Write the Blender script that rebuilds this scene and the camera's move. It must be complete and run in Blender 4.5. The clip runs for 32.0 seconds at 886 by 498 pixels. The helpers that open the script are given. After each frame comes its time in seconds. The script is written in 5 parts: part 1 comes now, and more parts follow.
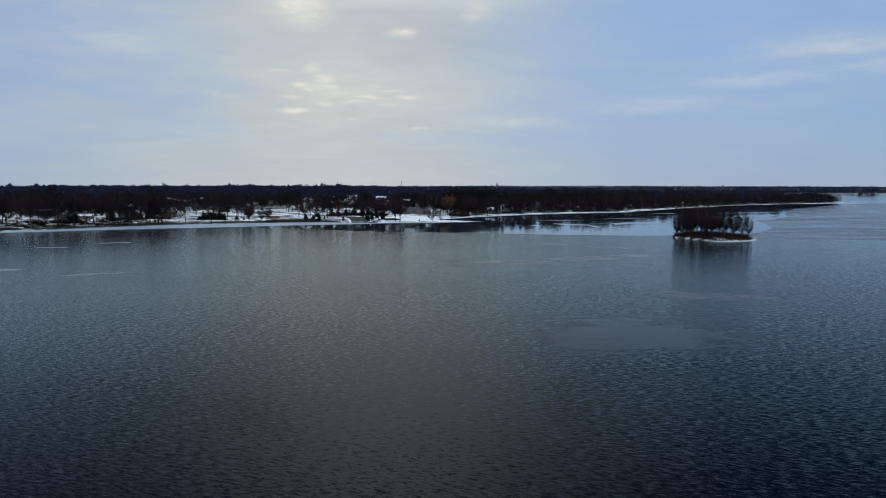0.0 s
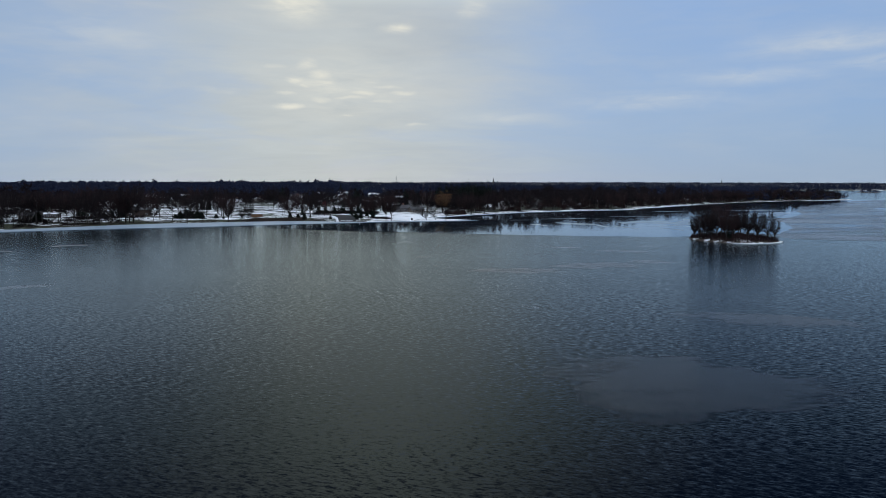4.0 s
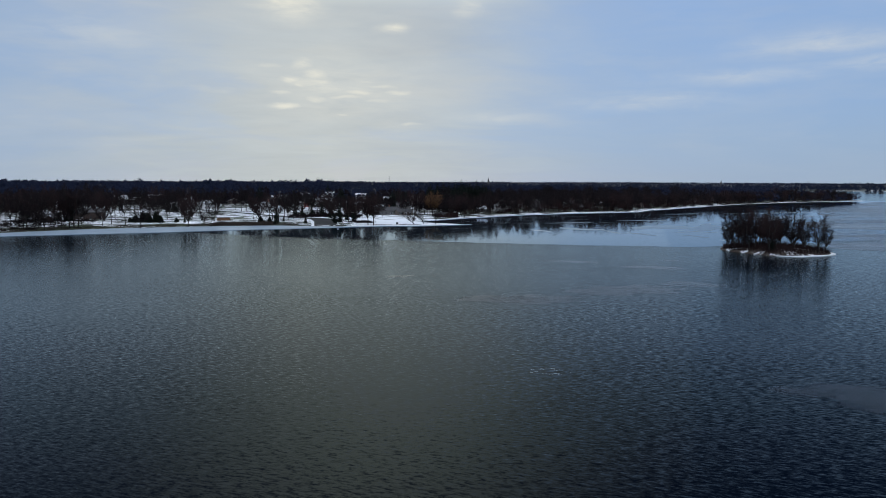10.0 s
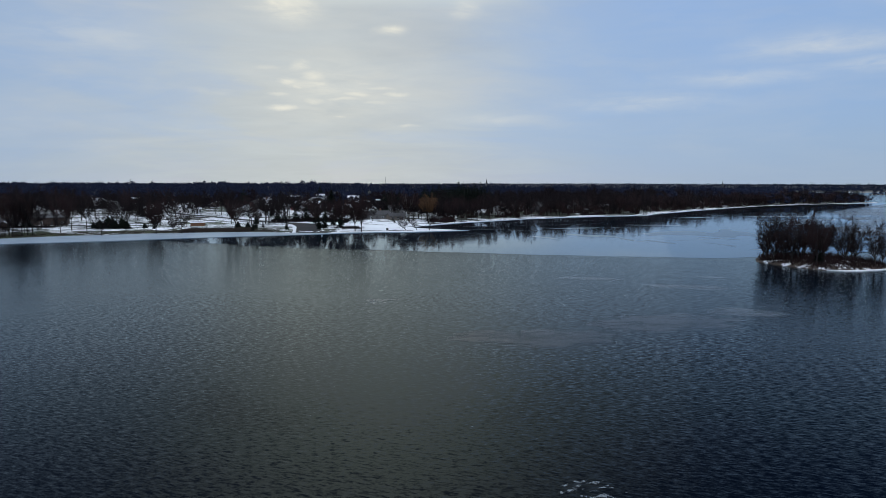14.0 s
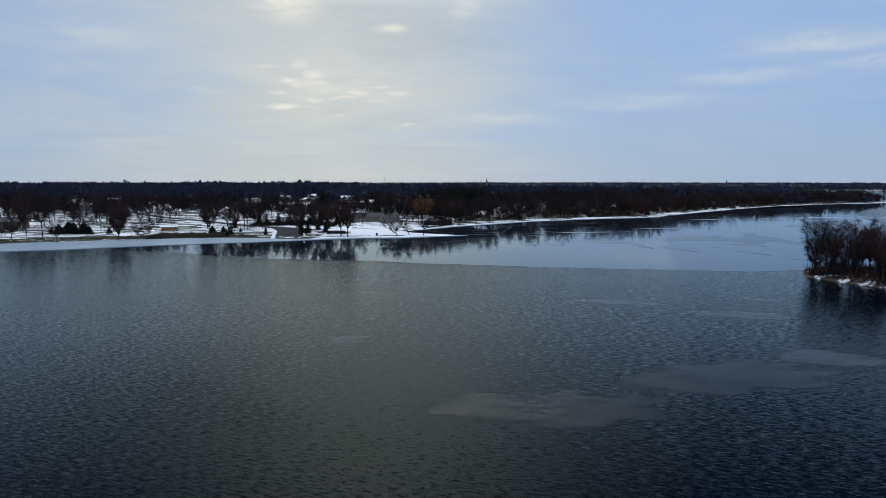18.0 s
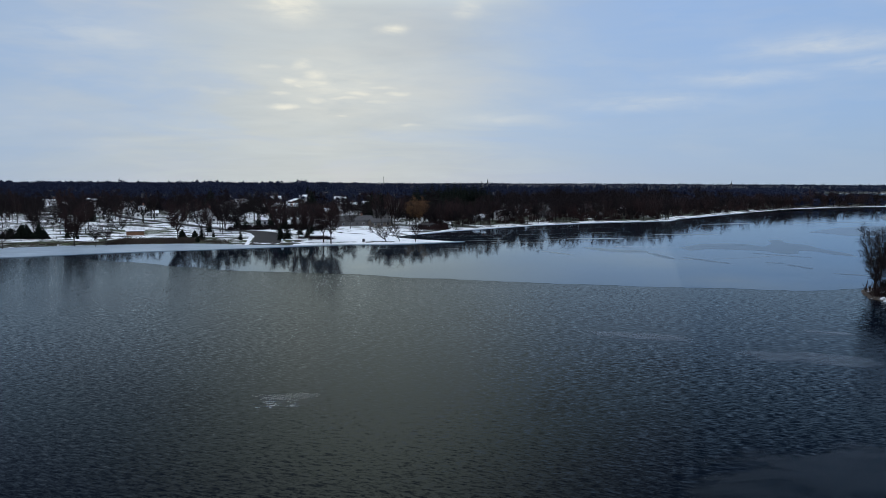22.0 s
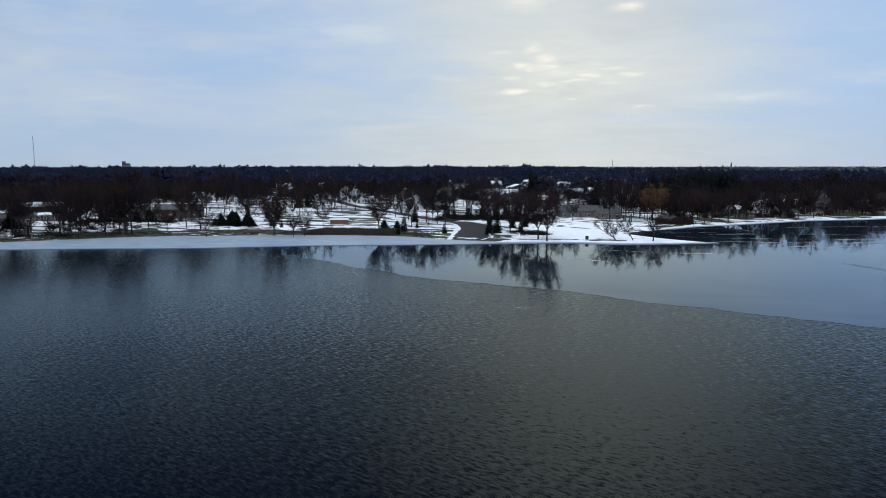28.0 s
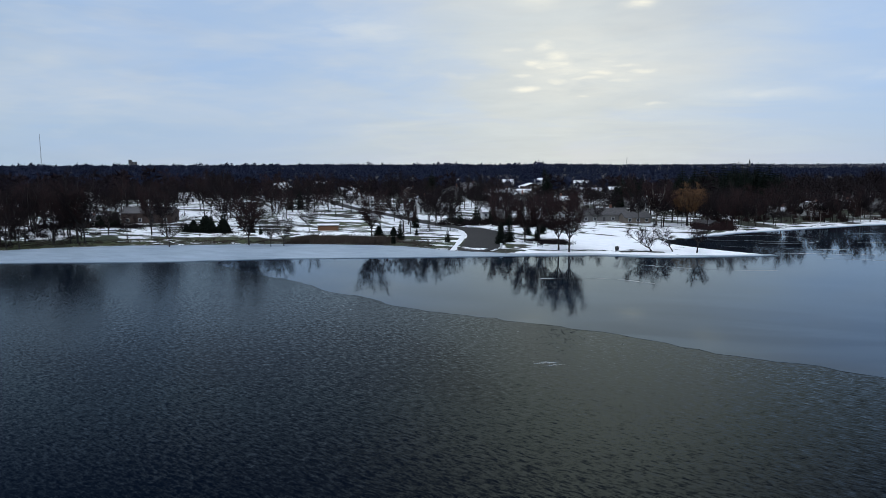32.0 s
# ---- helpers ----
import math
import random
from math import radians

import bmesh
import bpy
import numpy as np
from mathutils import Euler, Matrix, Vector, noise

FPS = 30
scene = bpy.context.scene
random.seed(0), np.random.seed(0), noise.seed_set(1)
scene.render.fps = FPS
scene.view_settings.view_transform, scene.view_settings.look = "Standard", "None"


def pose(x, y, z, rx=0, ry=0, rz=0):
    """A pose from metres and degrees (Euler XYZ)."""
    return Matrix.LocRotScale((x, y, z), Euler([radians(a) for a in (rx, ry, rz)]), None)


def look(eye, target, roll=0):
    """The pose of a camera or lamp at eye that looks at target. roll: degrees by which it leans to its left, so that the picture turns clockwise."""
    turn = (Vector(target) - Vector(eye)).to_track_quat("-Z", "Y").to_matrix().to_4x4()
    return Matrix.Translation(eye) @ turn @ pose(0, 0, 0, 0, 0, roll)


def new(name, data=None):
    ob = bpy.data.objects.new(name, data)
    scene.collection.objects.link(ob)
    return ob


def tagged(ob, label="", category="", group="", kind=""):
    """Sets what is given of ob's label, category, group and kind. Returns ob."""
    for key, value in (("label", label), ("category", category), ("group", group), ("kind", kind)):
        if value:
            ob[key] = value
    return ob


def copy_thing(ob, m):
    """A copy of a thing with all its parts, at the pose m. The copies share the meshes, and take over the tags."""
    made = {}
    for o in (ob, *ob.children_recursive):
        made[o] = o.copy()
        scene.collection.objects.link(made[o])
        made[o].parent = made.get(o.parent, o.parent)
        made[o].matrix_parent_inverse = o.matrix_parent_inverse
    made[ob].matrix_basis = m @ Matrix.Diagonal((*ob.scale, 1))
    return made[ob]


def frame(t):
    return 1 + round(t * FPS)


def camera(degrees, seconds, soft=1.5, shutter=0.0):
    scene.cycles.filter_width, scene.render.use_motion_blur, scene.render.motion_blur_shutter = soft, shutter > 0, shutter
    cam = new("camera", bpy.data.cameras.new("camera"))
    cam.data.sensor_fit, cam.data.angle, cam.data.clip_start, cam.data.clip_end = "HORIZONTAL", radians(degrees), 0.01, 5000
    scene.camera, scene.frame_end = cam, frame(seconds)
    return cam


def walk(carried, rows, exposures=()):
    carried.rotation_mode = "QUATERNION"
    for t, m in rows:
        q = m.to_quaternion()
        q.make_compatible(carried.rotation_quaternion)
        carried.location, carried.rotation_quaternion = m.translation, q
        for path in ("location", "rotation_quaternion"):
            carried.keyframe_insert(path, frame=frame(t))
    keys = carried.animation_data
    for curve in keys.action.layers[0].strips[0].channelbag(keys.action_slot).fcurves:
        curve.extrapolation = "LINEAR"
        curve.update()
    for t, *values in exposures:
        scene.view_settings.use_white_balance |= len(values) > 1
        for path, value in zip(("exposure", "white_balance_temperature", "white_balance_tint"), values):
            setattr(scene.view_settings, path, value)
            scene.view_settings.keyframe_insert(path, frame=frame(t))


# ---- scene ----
cam = camera(65.59, 32.0, soft=0.72)
PATH = [
    (0.0, pose(-0.0, 0.0, 26.97, 84.64, -0.01, 0.00)),
    (0.5, pose(0.0, 4.2, 26.96, 84.65, 0.01, -0.07)),
    (1.0, pose(0.1, 8.5, 26.95, 84.64, 0.03, -0.09)),
    (1.5, pose(0.1, 12.7, 26.95, 84.57, -0.04, -0.12)),
    (2.0, pose(0.2, 16.9, 26.94, 84.51, -0.03, -0.25)),
    (2.5, pose(0.2, 21.0, 26.93, 84.43, -0.06, -0.27)),
    (3.0, pose(0.4, 25.2, 26.91, 84.44, -0.03, -0.33)),
    (3.5, pose(0.6, 29.3, 26.89, 84.37, -0.02, -0.34)),
    (5.5, pose(2.3, 45.3, 26.71, 84.29, -0.10, -0.47)),
    (6.0, pose(2.6, 49.5, 26.70, 84.27, -0.12, -0.48)),
    (6.5, pose(2.8, 53.7, 26.69, 84.29, -0.12, -0.50)),
    (7.0, pose(3.1, 58.0, 26.69, 84.31, -0.13, -0.60)),
    (7.5, pose(3.3, 62.3, 26.70, 84.37, -0.04, -0.60)),
    (8.0, pose(3.6, 66.7, 26.70, 84.38, -0.01, -0.66)),
    (8.5, pose(3.8, 71.1, 26.70, 84.38, -0.01, -0.68)),
    (9.0, pose(4.1, 75.6, 26.70, 84.39, -0.04, -0.71)),
    (9.5, pose(4.4, 80.1, 26.69, 84.37, -0.05, -0.71)),
    (10.0, pose(4.7, 84.6, 26.68, 84.31, -0.12, -0.77)),
    (10.5, pose(5.0, 89.1, 26.67, 84.29, -0.10, -0.79)),
    (11.0, pose(5.3, 93.7, 26.66, 84.29, -0.09, -0.82)),
    (11.5, pose(5.6, 98.2, 26.65, 84.30, -0.07, -0.83)),
    (12.0, pose(5.9, 102.8, 26.64, 84.38, -0.01, -0.84)),
    (12.5, pose(6.2, 107.5, 26.64, 84.41, 0.03, -0.85)),
    (13.0, pose(6.5, 112.1, 26.65, 84.45, -0.03, -0.89)),
    (13.5, pose(6.8, 116.7, 26.68, 84.44, -0.06, -0.89)),
    (14.0, pose(7.1, 121.4, 26.71, 84.44, -0.04, -0.93)),
    (14.5, pose(7.4, 126.0, 26.76, 84.50, 0.04, -0.91)),
    (16.5, pose(9.0, 144.5, 27.15, 84.40, 0.05, -0.90)),
    (17.0, pose(9.4, 148.8, 27.21, 84.35, 0.00, -0.93)),
    (17.5, pose(9.7, 153.1, 27.27, 84.39, 0.05, -0.90)),
    (18.0, pose(10.1, 157.3, 27.31, 84.34, 0.04, -0.91)),
    (18.5, pose(10.5, 161.4, 27.35, 84.28, -0.05, -0.89)),
    (19.0, pose(11.0, 165.5, 27.37, 84.29, -0.05, -0.78)),
    (19.5, pose(11.6, 169.6, 27.36, 84.26, -0.11, -0.80)),
    (20.0, pose(12.2, 173.7, 27.34, 84.28, -0.16, -0.80)),
    (20.5, pose(12.7, 177.9, 27.31, 84.34, -0.06, -0.79)),
    (21.0, pose(13.1, 182.2, 27.27, 84.35, -0.04, -0.75)),
    (21.5, pose(13.4, 186.6, 27.23, 84.34, -0.07, -0.81)),
    (22.0, pose(13.7, 190.9, 27.18, 84.40, -0.17, -0.81)),
    (22.5, pose(13.8, 195.3, 27.14, 84.25, -0.26, -0.81)),
    (23.0, pose(13.9, 199.5, 27.12, 83.70, -0.27, -0.68)),
    (23.5, pose(13.9, 203.7, 27.12, 83.73, -0.23, -0.70)),
    (23.8, pose(13.9, 206.3, 27.13, 83.77, -0.31, -0.06)),
    (24.0, pose(13.9, 207.9, 27.14, 83.72, -0.38, 4.08)),
    (24.2, pose(13.9, 209.6, 27.15, 83.75, -0.31, 13.53)),
    (24.3, pose(13.9, 210.5, 27.16, 83.70, -0.30, 15.87)),
    (24.5, pose(13.9, 212.2, 27.17, 83.63, -0.33, 16.81)),
    (24.7, pose(14.0, 213.9, 27.19, 83.60, -0.33, 17.11)),
    (25.0, pose(14.0, 216.4, 27.21, 83.34, -0.18, 17.56)),
    (25.5, pose(14.0, 220.8, 27.26, 83.25, -0.18, 18.18)),
    (27.5, pose(10.3, 238.3, 27.33, 83.06, -0.03, 18.03)),
    (28.0, pose(9.2, 243.2, 27.29, 83.05, 0.04, 17.85)),
    (29.0, pose(6.9, 253.4, 27.18, 82.98, 0.10, 17.52)),
    (30.0, pose(4.4, 263.4, 27.06, 82.95, 0.13, 17.07)),
    (30.2, pose(3.9, 265.4, 27.06, 82.92, 0.11, 15.59)),
    (30.5, pose(3.3, 268.3, 27.05, 82.87, 0.12, 13.95)),
    (30.7, pose(2.8, 270.3, 27.04, 82.85, 0.10, 13.55)),
    (31.0, pose(2.1, 273.0, 27.04, 82.85, 0.13, 13.22)),
    (31.2, pose(1.6, 274.8, 27.04, 82.83, 0.14, 15.22)),
    (31.5, pose(0.9, 277.4, 27.04, 82.86, 0.14, 17.31)),
    (31.7, pose(0.3, 279.1, 27.03, 82.88, 0.15, 18.13)),
    (32.0, pose(-0.4, 281.6, 27.03, 82.88, 0.15, 18.76)),
]
walk(cam, PATH, [(0.0, -0.23, 6270, 9), (12.0, -0.21, 6270, 9), (17.0, -0.13, 6300, 9), (23.0, -0.13, 6300, 9), (24.1, -0.11, 6310, 9), (25.0, 0.08, 6380, 9), (32.0, 0.08, 6380, 9)])

# ---- sky and sun ----
SUN_AZ, SUN_EL = 9.7, 15.0          # degrees left of +y, degrees up


def heading(az, el):
    a, e = radians(az), radians(el)
    return Vector((-math.sin(a) * math.cos(e), math.cos(a) * math.cos(e), math.sin(e)))


def nd(tree, kind, **values):
    n = tree.nodes.new(kind)
    for key, value in values.items():
        if key in n.inputs:
            n.inputs[key].default_value = value
    return n


def mth(tree, op, a, b=None, c=None, clamp=False):
    n = tree.nodes.new("ShaderNodeMath")
    n.operation, n.use_clamp = op, clamp
    for k, v in enumerate((a, b, c)):
        if v is None:
            continue
        if isinstance(v, (int, float)):
            n.inputs[k].default_value = v
        else:
            tree.links.new(v, n.inputs[k])
    return n.outputs[0]


def vmth(tree, op, a, b=None, out=0):
    n = tree.nodes.new("ShaderNodeVectorMath")
    n.operation = op
    for k, v in enumerate((a, b)):
        if v is None:
            continue
        if isinstance(v, (tuple, list, Vector)):
            n.inputs[k].default_value = tuple(v)
        else:
            tree.links.new(v, n.inputs[k])
    return n.outputs[out]


def mixc(tree, fac, a, b, blend="MIX"):
    n = tree.nodes.new("ShaderNodeMix")
    n.data_type, n.blend_type = "RGBA", blend
    for k, v in ((0, fac), (6, a), (7, b)):
        if isinstance(v, (int, float)):
            n.inputs[k].default_value = v
        elif isinstance(v, (tuple, list)):
            n.inputs[k].default_value = (*v[:3], 1)
        else:
            tree.links.new(v, n.inputs[k])
    return n.outputs[2]


def ramp(tree, fac, stops):
    n = tree.nodes.new("ShaderNodeValToRGB")
    e = n.color_ramp.elements
    while len(e) < len(stops):
        e.new(0.5)
    for k, (p, c) in enumerate(stops):
        e[k].position = p
        e[k].color = (c, c, c, 1) if isinstance(c, (int, float)) else (*c[:3], 1)
    tree.links.new(fac, n.inputs[0])
    return n.outputs[0]


def tex_noise(tree, vec, scale, detail=3.0, rough=0.5, distort=0.0):
    n = nd(tree, "ShaderNodeTexNoise", Scale=scale, Detail=detail, Roughness=rough, Distortion=distort)
    if vec is not None:
        tree.links.new(vec, n.inputs["Vector"])
    return n.outputs["Fac"]


def make_world():
    world = bpy.data.worlds.new("winter_sky")
    scene.world = world
    world.use_nodes = True
    t = world.node_tree
    t.nodes.clear()
    out = t.nodes.new("ShaderNodeOutputWorld")
    bg = t.nodes.new("ShaderNodeBackground")
    t.links.new(bg.outputs[0], out.inputs[0])
    sky = t.nodes.new("ShaderNodeTexSky")
    sky.sky_type, sky.sun_disc = "NISHITA", False
    sky.sun_elevation, sky.sun_rotation = radians(SUN_EL), radians(-SUN_AZ)
    sky.air_density, sky.dust_density = 1.0, 0.6
    co = t.nodes.new("ShaderNodeTexCoord").outputs["Generated"]
    way = vmth(t, "NORMALIZE", co)
    sep = t.nodes.new("ShaderNodeSeparateXYZ")
    t.links.new(way, sep.inputs[0])
    up = mth(t, "MAXIMUM", sep.outputs[2], 0.0)
    # clear sky: the atmosphere's own colour, pulled towards pale winter blue
    clear = mixc(t, 1.0, sky.outputs[0], (0.075, 0.082, 0.10), "MULTIPLY")
    # the dark stop lies above the visible sky, added to darken the water's reflections
    pale = ramp(t, up, [(0.0, (0.36, 0.49, 0.68)), (0.07, (0.35, 0.50, 0.74)), (0.235, (0.34, 0.51, 0.82)), (0.42, (0.045, 0.105, 0.24)), (1.0, (0.10, 0.18, 0.34))])
    clear = mixc(t, 0.92, clear, pale)
    # cloud deck: noise on a flat layer overhead
    lift = mth(t, "ADD", up, 0.15)
    flat = t.nodes.new("ShaderNodeCombineXYZ")
    t.links.new(mth(t, "DIVIDE", sep.outputs[0], lift), flat.inputs[0])
    t.links.new(mth(t, "DIVIDE", sep.outputs[1], lift), flat.inputs[1])
    broad = tex_noise(t, flat.outputs[0], 0.5, 5, 0.6, 0.5)
    fine = tex_noise(t, vmth(t, "MULTIPLY", flat.outputs[0], (0.8, 1.3, 1)), 1.5, 6, 0.62, 0.7)
    sunward = vmth(t, "DOT_PRODUCT", way, heading(SUN_AZ - 1.5, SUN_EL - 4), out=1)
    wide = mth(t, "POWER", mth(t, "MAXIMUM", sunward, 0.0), 9.0)
    tight = mth(t, "POWER", mth(t, "MAXIMUM", sunward, 0.0), 30.0)
    cover = mth(t, "ADD", mth(t, "MULTIPLY", broad, 2.3), mth(t, "MULTIPLY", fine, 0.9))
    cover = mth(t, "ADD", cover, mth(t, "MULTIPLY", tight, 0.6))
    cover = ramp(t, mth(t, "SUBTRACT", cover, 1.22), [(0.0, 0.0), (0.8, 1.0)])
    # a clear gap to the right of the sun
    open_east = vmth(t, "DOT_PRODUCT", way, heading(-25, 6), out=1)
    open_east = mth(t, "POWER", mth(t, "MAXIMUM", open_east, 0.0), 13.0)
    cover = mth(t, "MULTIPLY", cover, mth(t, "SUBTRACT", 1.0, mth(t, "MULTIPLY", open_east, 0.86)), clamp=True)
    gap = vmth(t, "DOT_PRODUCT", way, heading(36, 14), out=1)
    gap = mth(t, "POWER", mth(t, "MAXIMUM", gap, 0.0), 26.0)
    cover = mth(t, "MULTIPLY", cover, mth(t, "SUBTRACT", 1.0, mth(t, "MULTIPLY", gap, 0.65)), clamp=True)
    # the unseen deck higher up is darkened likewise, for dark water
    grey = ramp(t, up, [(0.0, (0.39, 0.50, 0.62)), (0.2, (0.40, 0.49, 0.58)), (0.45, (0.06, 0.115, 0.22)), (1.0, (0.16, 0.24, 0.38))])
    deck = mixc(t, mth(t, "MULTIPLY", wide, 0.85, clamp=True), grey, (0.71, 0.71, 0.63))
    shade = ramp(t, fine, [(0.3, 0.92), (0.7, 1.05)])
    deck = mixc(t, 1.0, deck, shade, "MULTIPLY")
    col = mixc(t, mth(t, "MULTIPLY", cover, 0.92), clear, deck)
    # thicker, greyer cloud towards the west
    col = mixc(t, mth(t, "MULTIPLY", gap, 0.4, clamp=True), col, (0.38, 0.48, 0.62))
    # cream and grey streaks of cloud over it all
    for size, lo, hi, share, tone in [((3.4, 3.4, 15), 0.46, 0.74, 0.38, (0.70, 0.69, 0.64)), ((6, 6, 30), 0.50, 0.76, 0.24, (0.78, 0.75, 0.66)), ((4, 4, 18), 0.52, 0.78, 0.24, (0.40, 0.44, 0.50))]:
        streak = ramp(t, tex_noise(t, vmth(t, "ADD", vmth(t, "MULTIPLY", way, size), (share * 9, 2.0, 1.0)), 1.0, 4, 0.55, 0.3), [(lo, 0.0), (hi, 1.0)])
        streak = mth(t, "MULTIPLY", streak, ramp(t, up, [(0.02, 0.15), (0.09, share), (0.24, share), (0.50, 0.0)]))
        streak = mth(t, "MULTIPLY", streak, mth(t, "SUBTRACT", 1.0, mth(t, "MULTIPLY", open_east, 0.6)), clamp=True)
        col = mixc(t, streak, col, tone)
    # thin spots of the deck in front of the sun
    stir = nd(t, "ShaderNodeTexNoise", Scale=22.0, Detail=6.0)
    t.links.new(way, stir.inputs["Vector"])
    wob = vmth(t, "MULTIPLY", vmth(t, "SUBTRACT", stir.outputs["Color"], (0.5, 0.5, 0.5)), (0.04, 0.04, 0.012))
    moved = vmth(t, "ADD", way, wob)
    glow = None
    for az, el, wa, we, power in [
            (11.6, 13.6, 2.0, 1.0, 0.95), (3.1, 12.0, 1.0, 0.3, 0.8), (-2.3, 13.6, 1.1, 0.7, 0.4), (13.1, 9.0, 1.0, 0.22, 0.4), (9.4, 8.4, 1.0, 0.5, 0.85), (8.8, 7.8, 1.4, 0.25, 0.8),
            (12.5, 6.9, 1.2, 0.2, 0.5), (12.1, 5.9, 1.3, 0.25, 0.75), (9.5, 6.5, 1.1, 0.3, 0.6), (6.1, 7.1, 1.3, 0.22, 0.65), (3.2, 7.1, 1.3, 0.22, 0.6), (4.9, 6.4, 1.5, 0.22, 0.45),
            (17.0, 7.0, 1.8, 0.3, 0.25), (1.9, 4.6, 0.8, 0.15, 0.35), (-5.3, 5.1, 3.4, 0.4, 0.22), (-17.5, 6.2, 5.5, 0.7, 0.26), (-29.5, 9.8, 5.5, 0.8, 0.32), (-23.5, 7.8, 6.0, 0.6, 0.26), (-33, 8.2, 4.5, 0.5, 0.26), (9.2, 7.6, 2.8, 0.8, 0.55), (8.0, 7.3, 7.0, 3.0, 0.30), (7.5, 5.2, 0.9, 0.12, 0.4), (10.6, 7.4, 0.7, 0.2, 0.6), (5.2, 8.0, 0.8, 0.15, 0.4), (15.0, 7.9, 0.9, 0.15, 0.3), (26.0, 10.5, 5.0, 1.2, 0.2), (11.4, 7.9, 1.2, 0.35, 0.75), (7.2, 6.7, 1.6, 0.2, 0.6), (10.4, 9.2, 0.9, 0.5, 0.7), (4.2, 7.6, 1.2, 0.2, 0.5)]:
        b = heading(az, el)
        side, above = Vector((math.cos(radians(az)), math.sin(radians(az)), 0)), None
        above = side.cross(b)
        off = vmth(t, "SUBTRACT", moved, b)
        u = mth(t, "DIVIDE", vmth(t, "DOT_PRODUCT", off, side, out=1), radians(wa))
        v = mth(t, "DIVIDE", vmth(t, "DOT_PRODUCT", off, above, out=1), radians(we))
        q = mth(t, "ADD", mth(t, "MULTIPLY", u, u), mth(t, "MULTIPLY", v, v))
        q = mth(t, "MULTIPLY", mth(t, "POWER", 2.718, mth(t, "MULTIPLY", q, -1.0)), power)
        glow = q if glow is None else mth(t, "MAXIMUM", glow, q)
    wisps = tex_noise(t, vmth(t, "MULTIPLY", way, (16, 16, 70)), 1.0, 4, 0.55, 0.5)
    holes = mth(t, "MULTIPLY", glow, ramp(t, wisps, [(0.32, 0.35), (0.65, 1.25)]), clamp=True)
    col = mixc(t, holes, col, (0.95, 0.91, 0.78))
    # the hidden sun glows through the deck, a little above the thin spots
    halo = vmth(t, "DOT_PRODUCT", way, heading(SUN_AZ - 6, SUN_EL + 5), out=1)
    halo = mth(t, "POWER", mth(t, "MAXIMUM", halo, 0.0), 34.0)
    halo = mth(t, "MULTIPLY", halo, ramp(t, up, [(0.235, 0.0), (0.40, 1.0)]))
    col = mixc(t, 1.0, col, mixc(t, halo, (0, 0, 0), (1.35, 1.36, 1.0)), "ADD")
    # unseen bright lobe overhead and towards the back, added to light the snow
    rear_fill = vmth(t, "DOT_PRODUCT", way, heading(180, 70), out=1)
    rear_fill = mth(t, "POWER", mth(t, "MAXIMUM", rear_fill, 0.0), 6.0)
    col = mixc(t, 1.0, col, mixc(t, rear_fill, (0, 0, 0), (3.0, 3.1, 3.25)), "ADD")
    t.links.new(col, bg.inputs[0])
    bg.inputs[1].default_value = 1.0


make_world()
sun = new("sun", bpy.data.lights.new("sun", "SUN"))
sun.data.energy, sun.data.angle, sun.data.color = 0.06, radians(60), (1.0, 0.95, 0.85)
sun.matrix_world = look(heading(SUN_AZ, SUN_EL) * 100, (0, 0, 0))


# ---- materials ----
def material(name, build):
    m = bpy.data.materials.new(name)
    m.use_nodes = True
    t = m.node_tree
    bsdf = t.nodes["Principled BSDF"]
    build(t, bsdf, t.nodes.new("ShaderNodeTexCoord").outputs["Object"])
    return m


def bump(t, bsdf, height, strength, distance):
    b = nd(t, "ShaderNodeBump", Strength=strength, Distance=distance)
    t.links.new(height, b.inputs["Height"])
    t.links.new(b.outputs[0], bsdf.inputs["Normal"])


def plain(name, dark, light, scale=2.0, rough=0.8, relief=0.2, metal=0.0, vary=0.25):
    """Two tones by noise, a finer grain over them, and a shade of its own for each object."""
    def build(t, bsdf, co):
        a = tex_noise(t, co, scale, 5, 0.6)
        g = tex_noise(t, co, scale * 9, 3, 0.6)
        c = mixc(t, ramp(t, a, [(0.3, 0.0), (0.7, 1.0)]), dark, light)
        c = mixc(t, mth(t, "MULTIPLY", g, 0.35), c, [x * 0.6 for x in dark])
        rnd = t.nodes.new("ShaderNodeObjectInfo").outputs["Random"]
        k = mth(t, "ADD", mth(t, "MULTIPLY", rnd, vary * 2), 1 - vary)
        hsv = t.nodes.new("ShaderNodeHueSaturation")
        t.links.new(k, hsv.inputs["Value"])
        t.links.new(c, hsv.inputs["Color"])
        t.links.new(hsv.outputs[0], bsdf.inputs["Base Color"])
        bsdf.inputs["Roughness"].default_value, bsdf.inputs["Metallic"].default_value = rough, metal
        bump(t, bsdf, g, relief, 0.05)
    return material(name, build)


